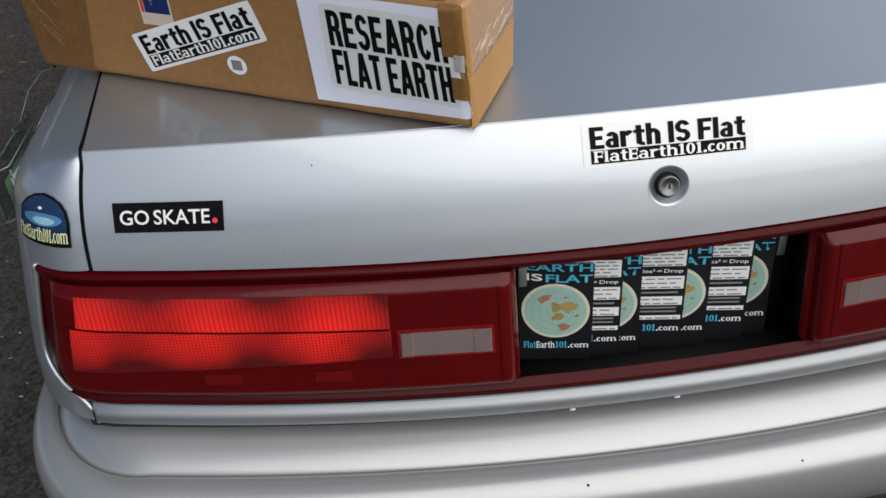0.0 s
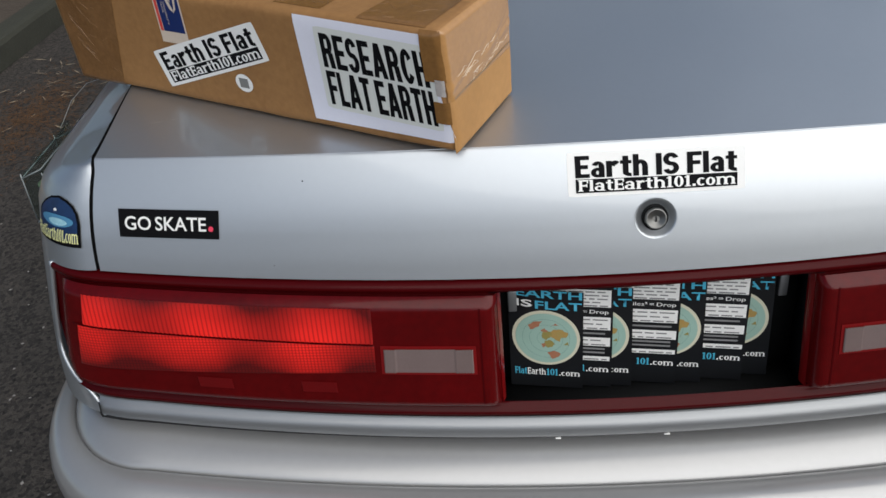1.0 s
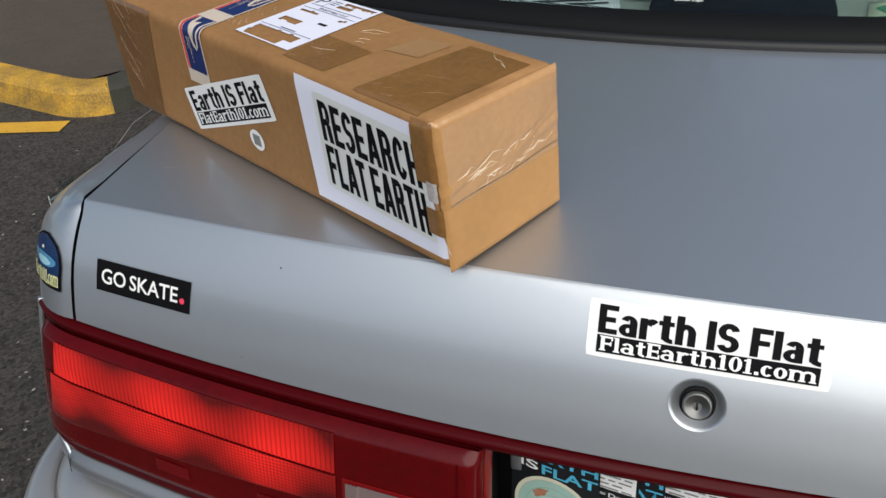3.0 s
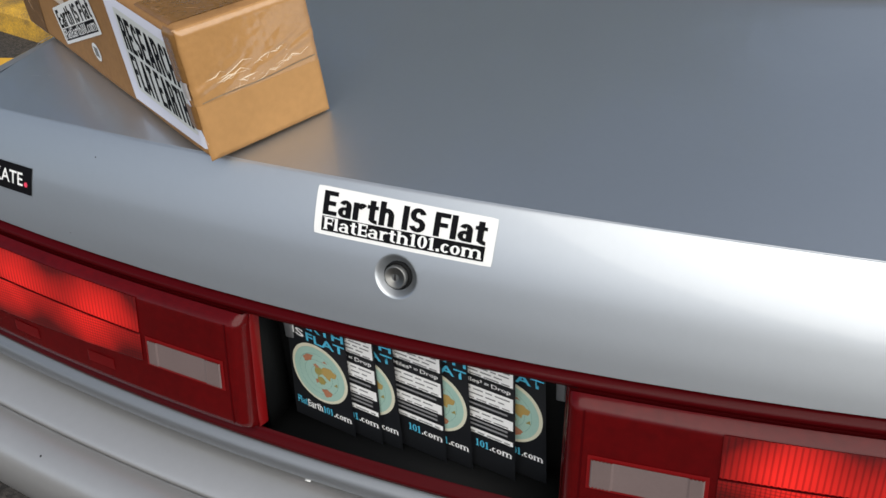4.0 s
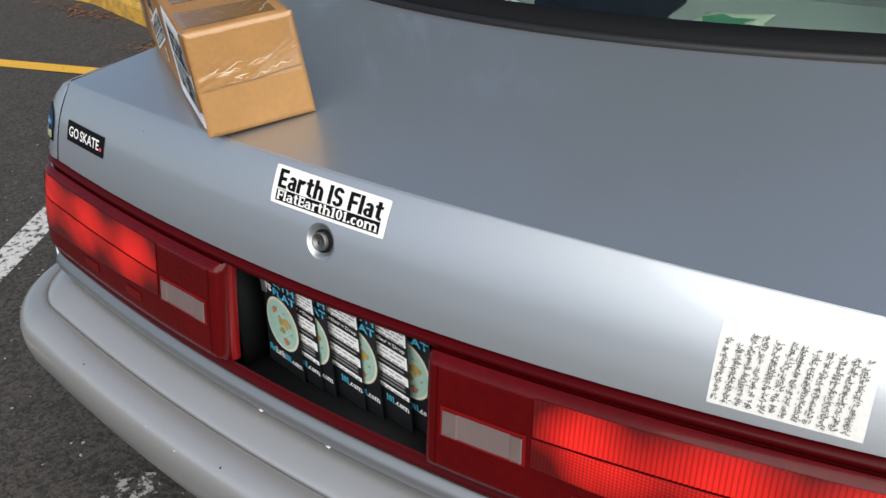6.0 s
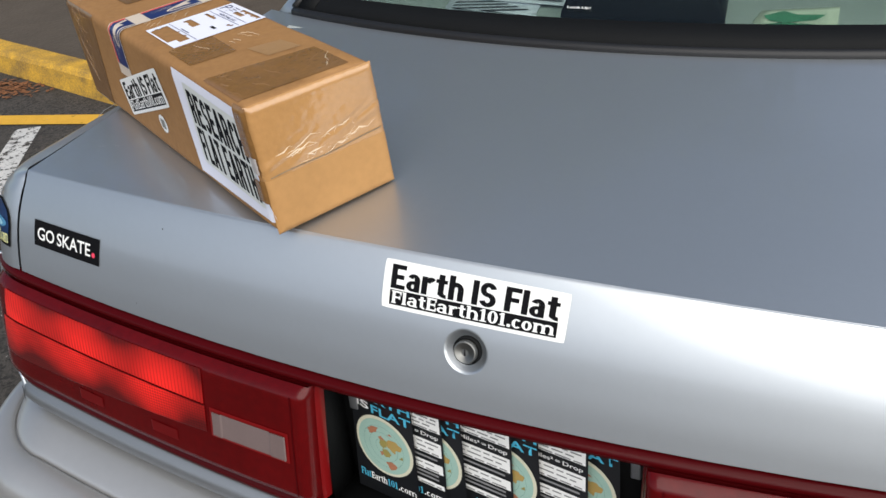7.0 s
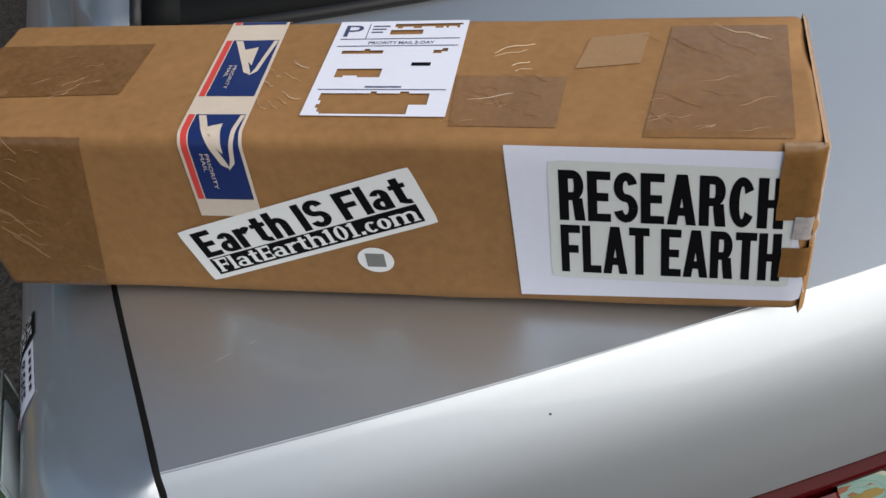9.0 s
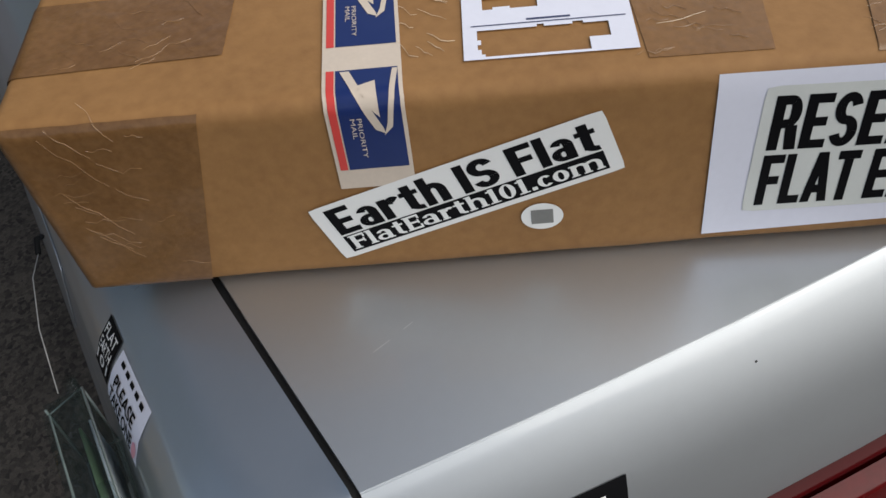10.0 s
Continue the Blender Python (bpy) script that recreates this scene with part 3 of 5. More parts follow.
# ---- lettering and stickers ----
def letters(body, bold=0.0):
    """Flat mesh of a line of text, fitted into the unit square."""
    cu = bpy.data.curves.new("text", 'FONT')
    cu.body, cu.offset, cu.resolution_u, cu.space_word = body, bold, 3, 0.62
    ob = new("text", cu)
    bpy.context.view_layer.update()
    me = bpy.data.meshes.new_from_object(ob.evaluated_get(bpy.context.evaluated_depsgraph_get()))
    bpy.data.objects.remove(ob)
    bm = bmesh.new()
    bm.from_mesh(me)
    bpy.data.meshes.remove(me)
    lo = [min(v.co[i] for v in bm.verts) for i in (0, 1)]
    hi = [max(v.co[i] for v in bm.verts) for i in (0, 1)]
    for v in bm.verts:
        v.co = Vector(((v.co.x - lo[0]) / (hi[0] - lo[0]), (v.co.y - lo[1]) / (hi[1] - lo[1]), 0))
    return bm


def ring(cx, cy, rx, ry, side, bar, a0=0, a1=360):
    """Sector of an oval stroke, thick at its sides and of bar thickness at top and foot."""
    n = max(4, int(abs(a1 - a0) / 15))
    ts = [radians(a0 + (a1 - a0) * k / n) for k in range(n + 1)]
    out = [(cx + rx * math.cos(t), cy + ry * math.sin(t)) for t in ts]
    inn = [(cx + (rx - side) * math.cos(t), cy + (ry - bar) * math.sin(t)) for t in ts]
    return [[out[k], out[k + 1], inn[k + 1], inn[k]] for k in range(n)]


def glyph(ch, s, t, k):
    """Strokes and width of a heavy letter: stem s, bar t, slab serifs of overhang k; capitals 1 high."""
    q, xh, o = [], 0.74, k

    def bar(x0, y0, x1, y1):
        q.append([(x0, y0), (x1, y0), (x1, y1), (x0, y1)])

    def foot(x, y=0.0):
        if k:
            bar(x - k, y, x + s + k, y + 0.08)

    def head(x, y):
        if k:
            bar(x - k, y - 0.08, x + s * 0.5, y)
    if ch in "EF":
        w = 0.38 + s
        bar(o, 0, o + s, 1)
        bar(o + s, 1 - t, o + w, 1)
        bar(o + s, 0.5 - t / 2, o + w * 0.9, 0.5 + t / 2)
        head(o, 1)
        if ch == "E":
            bar(o + s, 0, o + w, t)
            if k:
                bar(o - k, 0, o + s, 0.08)
                bar(o + w - 0.08, t, o + w, t + 0.16)
        else:
            foot(o)
        if k:
            bar(o + w - 0.08, 1 - t - 0.16, o + w, 1 - t)
            bar(o + w * 0.9 - 0.07, 0.36, o + w * 0.9, 0.64)
        return q, o + w
    if ch == "L":
        bar(0, 0, s, 1)
        bar(s, 0, s + 0.34, t)
        return q, s + 0.34
    if ch == "T":
        bar(0, 1 - t, 0.66, 1)
        bar(0.33 - s / 2, 0, 0.33 + s / 2, 1 - t)
        return q, 0.66
    if ch == "H":
        bar(0, 0, s, 1)
        bar(0.70 - s, 0, 0.70, 1)
        bar(s, 0.5 - t / 2, 0.70 - s, 0.5 + t / 2)
        return q, 0.70
    if ch in "Il":
        bar(o, 0, o + s, 1)
        foot(o)
        head(o, 1)
        return q, s + 2 * o
    if ch == "A":
        q.append([(0, 0), (s, 0), (0.40 + s * 0.42, 1), (0.40 - s * 0.55, 1)])
        q.append([(0.80 - s, 0), (0.80, 0), (0.40 + s * 0.55, 1), (0.40 - s * 0.42, 1)])
        bar(0.20, 0.19, 0.60, 0.19 + t)
        return q, 0.80
    if ch == "R":
        bar(0, 0, s, 1)
        bar(s, 1 - t, 0.40, 1)
        bar(s, 0.41, 0.40, 0.41 + t)
        q.extend(ring(0.40, 0.705, 0.30, 0.295, s, t, -90, 90))
        q.append([(0.71 - s, 0), (0.73, 0), (0.66, 0.46), (0.63 - s, 0.46)])
        return q, 0.73
    if ch == "C":
        q.extend(ring(0.35, 0.5, 0.35, 0.5, s, t * 1.05, 32, 328))
        return q, 0.69
    if ch == "S":
        ry = (1 + t) / 4
        q.extend(ring(0.34, 1 - ry, 0.33, ry, s * 0.95, t, 15, 270))
        q.extend(ring(0.34, ry, 0.34, ry, s * 0.95, t, -165, 90))
        return q, 0.68
    if ch == "a":
        q.extend(ring(0.29, 0.225, 0.29, 0.225, s * 0.9, t * 0.75))
        bar(0.59 - s, 0, 0.59, 0.50)
        q.extend(ring(0.31, 0.48, 0.28, 0.26, s, t * 0.8, 0, 158))
        if k:
            bar(0.59, 0, 0.66, 0.08)
        return q, 0.61 + k
    if ch == "r":
        bar(o, 0, o + s, xh)
        q.extend(ring(o + s + 0.15, xh - 0.30, 0.27, 0.31, s, t * 1.1, 48, 160))
        foot(o)
        head(o, xh)
        return q, o + s + 0.30
    if ch == "t":
        bar(0.11, 0.10, 0.11 + s, 0.94)
        bar(0, xh - t * 0.85, 0.24 + s, xh)
        q.extend(ring(0.11 + s + 0.10, 0.20, s + 0.10, 0.21, s, t * 0.9, 180, 275))
        return q, 0.25 + s
    if ch == "h":
        bar(o, 0, o + s, 1)
        q.extend(ring(o + 0.32, xh - 0.30, 0.32, 0.31, s, t, 0, 150))
        bar(o + 0.64 - s, 0, o + 0.64, xh - 0.30)
        foot(o)
        foot(o + 0.64 - s)
        head(o, 1)
        return q, 0.64 + 2 * o
    if ch == "m":
        bar(o, 0, o + s, xh)
        head(o, xh)
        foot(o)
        for x in (o, o + 0.46):
            q.extend(ring(x + 0.32, xh - 0.27, 0.32, 0.28, s, t, 0, 150))
            bar(x + 0.64 - s, 0, x + 0.64, xh - 0.27)
            foot(x + 0.64 - s)
        return q, 1.10 + 2 * o
    if ch == "1":
        bar(0.12, 0, 0.12 + s, 1)
        bar(0.02, 0.80, 0.12, 0.90)
        bar(0.02, 0, 0.22 + s, 0.08)
        return q, 0.24 + s
    if ch == "0":
        q.extend(ring(0.30, 0.5, 0.29, 0.5, s, t * 0.7))
        return q, 0.60
    if ch == "o":
        q.extend(ring(0.29, xh / 2, 0.29, xh / 2, s, t * 0.8))
        return q, 0.58
    if ch == "c":
        q.extend(ring(0.28, xh / 2, 0.28, xh / 2, s, t * 0.8, 42, 318))
        return q, 0.52
    if ch == ".":
        bar(0.03, 0, 0.03 + s, 0.22)
        return q, s + 0.06
    return q, 0.24


def heavy(body, s=0.25, t=0.18, k=0.0, gap=0.055):
    """Flat mesh of a line of heavy letters, fitted into the unit square; strokes lie a hair above one another."""
    bm, x, n = bmesh.new(), 0.0, 0
    for ch in body:
        strokes, w = glyph(ch, s, t, k)
        for st in strokes:
            n += 1
            bm.faces.new([bm.verts.new((x + p[0], p[1], 0.00002 * (n % 7))) for p in st])
        x += w + gap
    for v in bm.verts:
        v.co.x /= x - gap
    bmesh.ops.recalc_face_normals(bm, faces=bm.faces[:])
    return bm


def rect_bm(nu=6, nv=3, chamfer=0.0):
    bm = bmesh.new()
    g = [[bm.verts.new((i / nu, j / nv, 0)) for j in range(nv + 1)] for i in range(nu + 1)]
    for i in range(nu):
        for j in range(nv):
            bm.faces.new((g[i][j], g[i + 1][j], g[i + 1][j + 1], g[i][j + 1]))
    if chamfer:
        for i, j in ((0, 0), (nu, 0), (0, nv), (nu, nv)):
            v = g[i][j]
            v.co.x += chamfer * (0.3 if i == 0 else -0.3)
            v.co.y += chamfer * (0.9 if j == 0 else -0.9)
    return bm


def disc_bm(seg=32, rings=4):
    bm = bmesh.new()
    c = bm.verts.new((0.5, 0.5, 0))
    rs = [[bm.verts.new((0.5 + 0.5 * r / rings * math.cos(2 * math.pi * k / seg), 0.5 + 0.5 * r / rings * math.sin(2 * math.pi * k / seg), 0)) for k in range(seg)] for r in range(1, rings + 1)]
    for k in range(seg):
        bm.faces.new((c, rs[0][k], rs[0][(k + 1) % seg]))
        for a1, b1 in zip(rs, rs[1:]):
            bm.faces.new((a1[k], b1[k], b1[(k + 1) % seg], a1[(k + 1) % seg]))
    return bm


def poly_bm(pts):
    bm = bmesh.new()
    f = bm.faces.new([bm.verts.new((x, y, 0)) for x, y in pts])
    bmesh.ops.triangulate(bm, faces=[f])
    return bm


def lay(bm, fn, area, lift, cuts=0, thick=0.0):
    """Put a flat unit mesh into area = (u0, v0, u1, v1) of the surface fn(u, v, lift)."""
    for k in range(1, cuts):
        for axis in (0, 1):
            co, no = [0, 0, 0], [0, 0, 0]
            co[axis], no[axis] = k / cuts, 1
            bmesh.ops.bisect_plane(bm, geom=bm.verts[:] + bm.edges[:] + bm.faces[:], plane_co=co, plane_no=no)
    u0, v0, u1, v1 = area
    for v in bm.verts:
        v.co = fn(u0 + (u1 - u0) * v.co.x, v0 + (v1 - v0) * v.co.y, lift + v.co.z)
    bm.normal_update()
    if thick:
        bmesh.ops.solidify(bm, geom=bm.faces[:], thickness=thick)
    return bm


def quad_on(fn, p00, p10, p01, p11):
    """A patch of surface fn between four of its (u, v) corners."""
    def g(u, v, lift):
        a1 = [p00[i] * (1 - u) * (1 - v) + p10[i] * u * (1 - v) + p01[i] * (1 - u) * v + p11[i] * u * v for i in (0, 1)]
        return fn(a1[0], a1[1], lift)
    return g


def rear_fn(x, z, lift):
    s = (rear_y(x, z + 0.002) - rear_y(x, z - 0.002)) / 0.004
    n = Vector((-0.14 * x, -1, s)).normalized()
    s01 = max(0.0, (z - deck_low(x)) / (CREASE_Z - deck_low(x)))
    return Vector((x, rear_y(x, z), z - crease_drop(x) * s01 * s01)) + n * lift


def slogan_sticker(patch, at, label, cuts):
    st = thing("slogan_sticker", at, label, "sticker", "slogan stickers")
    part("sticker_backing", lay(rect_bm(24, 8, 0.012), patch, (0, 0, 1, 1), 0.0007), WHITE, st)
    part("slogan_lettering", lay(heavy("Earth IS Flat"), patch, (0.045, 0.43, 0.955, 0.915), 0.0013, cuts), INK, st, "bold black letters")
    part("black_band", lay(rect_bm(24, 4), patch, (0.045, 0.085, 0.955, 0.40), 0.0013), INK, st)
    part("web_lettering", lay(heavy("FlatEarth101.com", 0.19, 0.13, 0.06, 0.045), patch, (0.058, 0.125, 0.944, 0.385), 0.0020, cuts), WHITE, st, "white letters on a black band")
    return st


slogan_sticker(quad_on(rear_fn, (-0.120, 0.985), (0.123, 0.983), (-0.120, 1.0395), (0.125, 1.036)), (0, 0, 0.98), "white oblong sticker with black slogan on the trunk lid", 8)

go = quad_on(rear_fn, (-0.779, 0.951), (-0.627, 0.945), (-0.775, 0.990), (-0.622, 0.985))
st = thing("skate_sticker", (-0.7, 0.03, 0.95), "black oblong sticker with white letters on the trunk lid", "sticker")
part("sticker_backing", lay(rect_bm(16, 6), go, (0, 0, 1, 1), 0.0007), INK, st)
part("lettering", lay(letters("GO SKATE", 0.012), go, (0.06, 0.27, 0.875, 0.76), 0.0014, 6), WHITE, st)
PINK = mat("pink_print", (0.70, 0.05, 0.10), 0.4)
part("red_dot", lay(disc_bm(), go, (0.895, 0.27, 0.945, 0.46), 0.0014), PINK, st)

# weathered paper on the lid, its print worn to streaks
rp = quad_on(rear_fn, (0.625, 0.903), (0.797, 0.908), (0.624, 1.009), (0.796, 1.011))
WORN = mat("weathered_paper", (0.74, 0.73, 0.70), 0.8, vary=0.25, scale=30, bump=0.0012, bump_scale=120)
st = thing("weathered_sign", (0.71, 0.04, 0.95), "crumpled weathered white paper with worn black print on the trunk lid", "sticker")
part("paper", lay(rect_bm(30, 24), lambda u, v, l: rp(u, v, l + 0.0007 * noise.noise(Vector((u * 14, v * 14, 3)))), (0, 0, 1, 1), 0.0012), WORN, st)
FADED = mat("faded_print", (0.02, 0.02, 0.02), 0.8, vary=0.9, scale=60, color2=(0.32, 0.32, 0.30))
rng = random.Random(4)
bm = bmesh.new()
for col in range(12):
    lean = rng.uniform(0.04, 0.14)
    u_col, w_col = 0.035 + 0.077 * col, rng.uniform(0.045, 0.065)
    for row in range(34):
        v0 = 0.05 + 0.026 * row + rng.uniform(-0.004, 0.004)
        if v0 > 0.9 - 0.1 * (col < 2) or rng.random() < 0.10:
            continue
        for _ in range(5):
            u0 = u_col + lean * (v0 - 0.4) * 0.5 + rng.uniform(-0.012, 0.012) + w_col * rng.uniform(0, 0.6)
            w = w_col * rng.uniform(0.12, 0.5)
            h, sk = rng.uniform(0.006, 0.016), rng.uniform(-0.02, 0.03)
            u0 = min(max(0.02, u0), 0.97 - w)
            if rng.random() < 0.35:
                w, h = 0.006, rng.uniform(0.02, 0.045)
            bm.faces.new([bm.verts.new(rp(*p, 0.0024)) for p in ((u0, v0), (u0 + w, v0 + sk), (u0 + w * 0.9, v0 + sk + h), (u0 + 0.1 * w, v0 + h * 0.8))])
tagged(part("worn_print", bm, FADED, st, "broken black streaks of print"), kind="stuff")

# stickers on the quarter panels
def corner_fn(side):
    def fn(th, v, lift):
        p = quarter(side, th, None, v)
        n = Vector((side * math.sin(radians(th)), -math.cos(radians(th)), 0.25)).normalized()
        return p + n * lift
    return fn


NIGHT = mat("night_blue_print", (0.010, 0.040, 0.13), 0.3, vary=0.6, scale=60, color2=(0.003, 0.006, 0.02))
GLOW = mat("pale_blue_print", (0.09, 0.28, 0.45), 0.3, vary=0.6, scale=90, color2=(0.05, 0.16, 0.32))
CREAM = mat("cream_print", (0.75, 0.75, 0.35), 0.4)
uf = quad_on(corner_fn(-1), (48, 0.41), (7, 0.41), (48, 0.70), (7, 0.70))
DOME = [(0, 0), (1, 0), (1, 0.35), (0.95, 0.58), (0.85, 0.78), (0.7, 0.92), (0.5, 1.0), (0.3, 0.94), (0.14, 0.78), (0.04, 0.58), (0, 0.35)]
st = thing("dome_sticker", (-0.88, 0.07, 0.95), "half-round dark blue sticker with a pale disc on the rear quarter", "sticker")
part("sticker_backing", lay(poly_bm(DOME), uf, (0, 0, 1, 1), 0.0016, 8), INK, st)
part("night_print", lay(poly_bm(DOME), uf, (0.05, 0.06, 0.95, 0.95), 0.0023, 8), NIGHT, st)
part("glowing_disc", lay(disc_bm(), uf, (0.14, 0.28, 0.88, 0.52), 0.0030), GLOW, st)
part("bright_water", lay(disc_bm(), uf, (0.34, 0.31, 0.76, 0.45), 0.0035), mat("bright_water_print", (0.45, 0.72, 0.78), 0.3, vary=0.7, scale=120, color2=(0.12, 0.35, 0.50)), st)
part("bright_spot", lay(disc_bm(16, 2), uf, (0.44, 0.60, 0.52, 0.68), 0.0030), WHITE, st)
part("web_lettering", lay(heavy("FlatEarth101.com", 0.19, 0.13, 0.05, 0.04), uf, (0.03, 0.05, 0.97, 0.25), 0.0040, 6), CREAM, st, "cream letters")

GREEN = mat("dark_green_print", (0.02, 0.12, 0.07), 0.4, vary=0.4, scale=60)
nj = quad_on(corner_fn(1), (9, 0.37), (34, 0.37), (9, 0.69), (34, 0.69))
st = thing("shape_sticker", (0.88, 0.07, 0.95), "green die-cut sticker with white letters on the rear quarter panel", "sticker")
SHAPE = [(0.30, 0.0), (0.55, 0.10), (0.78, 0.30), (0.62, 0.46), (0.80, 0.62), (0.72, 0.88), (0.48, 1.0), (0.22, 0.90), (0.16, 0.74), (0.26, 0.60), (0.05, 0.46), (0.02, 0.22), (0.16, 0.08)]
part("sticker_backing", lay(poly_bm(SHAPE), nj, (-0.03, -0.03, 1.03, 1.03), 0.0014, 6), INK, st)
part("green_print", lay(poly_bm(SHAPE), nj, (0.02, 0.02, 0.97, 0.97), 0.0022, 6), GREEN, st)
part("lettering", lay(letters("New", 0.02), nj, (0.18, 0.64, 0.62, 0.76), 0.0032, 3), WHITE, st)
part("lettering", lay(letters("Jersey", 0.02), nj, (0.05, 0.50, 0.72, 0.62), 0.0032, 3), WHITE, st)
part("white_mark", lay(rect_bm(2, 2), nj, (0.30, 0.20, 0.40, 0.34), 0.0032), WHITE, st)


def flank_fn(y, v, lift):
    return quarter(-1, 90, y, v) + Vector((-1, 0, 0.35)).normalized() * lift


pt = quad_on(flank_fn, (0.352, 0.53), (0.262, 0.54), (0.345, 0.77), (0.268, 0.78))
st = thing("notice", (-0.94, 0.31, 0.98), "white paper notice with black letters taped to the car's flank", "sign")
part("paper", lay(rect_bm(12, 6), pt, (0, 0, 1, 1), 0.0014), PAPER, st)
part("lettering", lay(letters("PLEASE", 0.02), pt, (0.14, 0.42, 0.80, 0.68), 0.0024, 4), INK, st)
part("lettering", lay(letters("TAKE ONE", 0.02), pt, (0.08, 0.10, 0.84, 0.36), 0.0024, 4), INK, st)
for k in range(5):
    part("print_bar", lay(rect_bm(2, 1), pt, (0.12 + 0.16 * k, 0.84, 0.22 + 0.16 * k, 0.93), 0.0024), INK, st)
part("pink_stain", lay(disc_bm(12, 2), pt, (0.86, 0.08, 0.98, 0.36), 0.0024), mat("pink_stain", (0.75, 0.35, 0.42), 0.6), st)
bs = quad_on(flank_fn, (0.392, 0.56), (0.354, 0.56), (0.388, 0.78), (0.352, 0.78))
st = thing("small_sticker", (-0.94, 0.37, 0.98), "small black sticker with white letters on the car's flank", "sticker")
part("sticker_backing", lay(rect_bm(6, 6), bs, (0, 0, 1, 1), 0.0012), INK, st)
for k, word in enumerate(("FLAT", "EARTH", "101")):
    part("lettering", lay(letters(word, 0.01), bs, (0.1, 0.70 - 0.28 * k, 0.9, 0.92 - 0.28 * k), 0.0022), WHITE, st)

# fuel door outline and body crease on the flank
part("fuel_door", lay(rect_bm(14, 8, 0.12), quad_on(flank_fn, (0.75, 0.30), (0.55, 0.30), (0.75, 0.52), (0.55, 0.52)), (0, 0, 1, 1), 0.0016, 0, 0.001), PAINT, car)

# stone chips and short scratches in the lid's paint
for x, z, mt in ((-0.494, 1.019, DARK), (-0.55, 0.905, TRIM)):
    part("paint_chip", lay(disc_bm(8, 1), lambda u, v, l: rear_fn(x + (u - 0.5) * 0.0026, z + (v - 0.5) * 0.002, l), (0, 0, 1, 1), 0.0004), mt, trunk_lid)
SCRATCH = mat("scratched_paint", (0.72, 0.73, 0.74), 0.4, 0.4)
for x, y, dx, dy in ((-0.745, 0.190, 0.016, 0.003), (-0.715, 0.196, 0.009, 0.002)):
    part("scratch", lay(rect_bm(4, 1), lambda u, v, l: (lambda a1, b1: Vector((a1, b1, deck_z(a1, b1) + l)))(x + dx * u, y + dy * u + 0.0005 * v), (0, 0, 1, 1), 0.0003), SCRATCH, trunk_lid)

# ---- leaflet holder on the flank ----
ACRYLIC = mat("clear_acrylic", (0.03, 0.035, 0.035), 0.05, spec=1.0)
_n, _l = ACRYLIC.node_tree.nodes, ACRYLIC.node_tree.links
_t, _m = _n.new("ShaderNodeBsdfTransparent"), _n.new("ShaderNodeMixShader")
_t.inputs[0].default_value = (0.93, 0.96, 0.95, 1)
_m.inputs[0].default_value = 0.10
_l.new(_t.outputs[0], _m.inputs[1])
_l.new(_n["Principled BSDF"].outputs[0], _m.inputs[2])
_l.new(_m.outputs[0], _n["Material Output"].inputs["Surface"])
holder = thing("leaflet_holder", (-0.985, 0.30, 0.86), "clear acrylic leaflet holder with leaflets on the car's flank", "leaflet holder")
HX0, HX1, HY0, HY1, HZ0, HZ1 = -1.002, -0.966, 0.225, 0.372, 0.885, 0.985
for name, d in (("front_wall", (HX0, HX0 + 0.003, HY0, HY1, HZ0, HZ1 - 0.02)), ("back_wall", (HX1 - 0.003, HX1, HY0, HY1, HZ0, HZ1 + 0.012)), ("side_wall", (HX0, HX1, HY0, HY0 + 0.003, HZ0, HZ1 - 0.005)), ("side_wall", (HX0, HX1, HY1 - 0.003, HY1, HZ0, HZ1 - 0.005)), ("base", (HX0, HX1, HY0, HY1, HZ0 - 0.003, HZ0))):
    part(name, box(*d, 0.0012, 2), ACRYLIC, holder)
lid_p = part("lid", block([(HX0 - 0.006, HY0, HZ1 - 0.022), (HX1, HY0, HZ1 + 0.006), (HX1, HY1, HZ1 + 0.006), (HX0 - 0.006, HY1, HZ1 - 0.022), (HX0 - 0.006, HY0, HZ1 - 0.018), (HX1, HY0, HZ1 + 0.010), (HX1, HY1, HZ1 + 0.010), (HX0 - 0.006, HY1, HZ1 - 0.018)], 0.001, 1), ACRYLIC, holder)
for y in (HY0 + 0.012, HY1 - 0.012):
    part("hinge", tube([(HX1 - 0.004, y - 0.010, HZ1 + 0.012), (HX1 - 0.004, y + 0.010, HZ1 + 0.012)], 0.006, 12), ACRYLIC, lid_p)
part("bracket", box(HX1, -0.940, 0.28, 0.33, 0.90, 0.94, 0.003), ACRYLIC, holder)
# pale tubes added along the edges stand in for glints on the acrylic
EDGE_GLINT = mat("acrylic_edge_glint", (0.22, 0.25, 0.25), 0.12, 0.0, 1.0, 0.03, vary=0.6, scale=60)
for z in (HZ0 + 0.002, HZ1 - 0.012):
    part("rim", tube([(HX0, HY0, z - 0.008), (HX0, HY1, z - 0.008), (HX1, HY1, z + 0.006), (HX1, HY0, z + 0.006), (HX0, HY0, z - 0.008)], 0.0013, 6), EDGE_GLINT, holder, "thin pale rim standing in for the acrylic's edge glint")
for x, y in ((HX0, HY0), (HX0, HY1), (HX1, HY0), (HX1, HY1)):
    part("corner_glint", tube([(x, y, HZ0), (x, y, HZ1 - 0.012)], 0.0012, 6), EDGE_GLINT, holder)
CORD = mat("grey_cord", (0.30, 0.30, 0.29), 0.7)
LEAF_G = mat("leaflet_print", (0.16, 0.24, 0.14), 0.5, vary=0.5, scale=60)
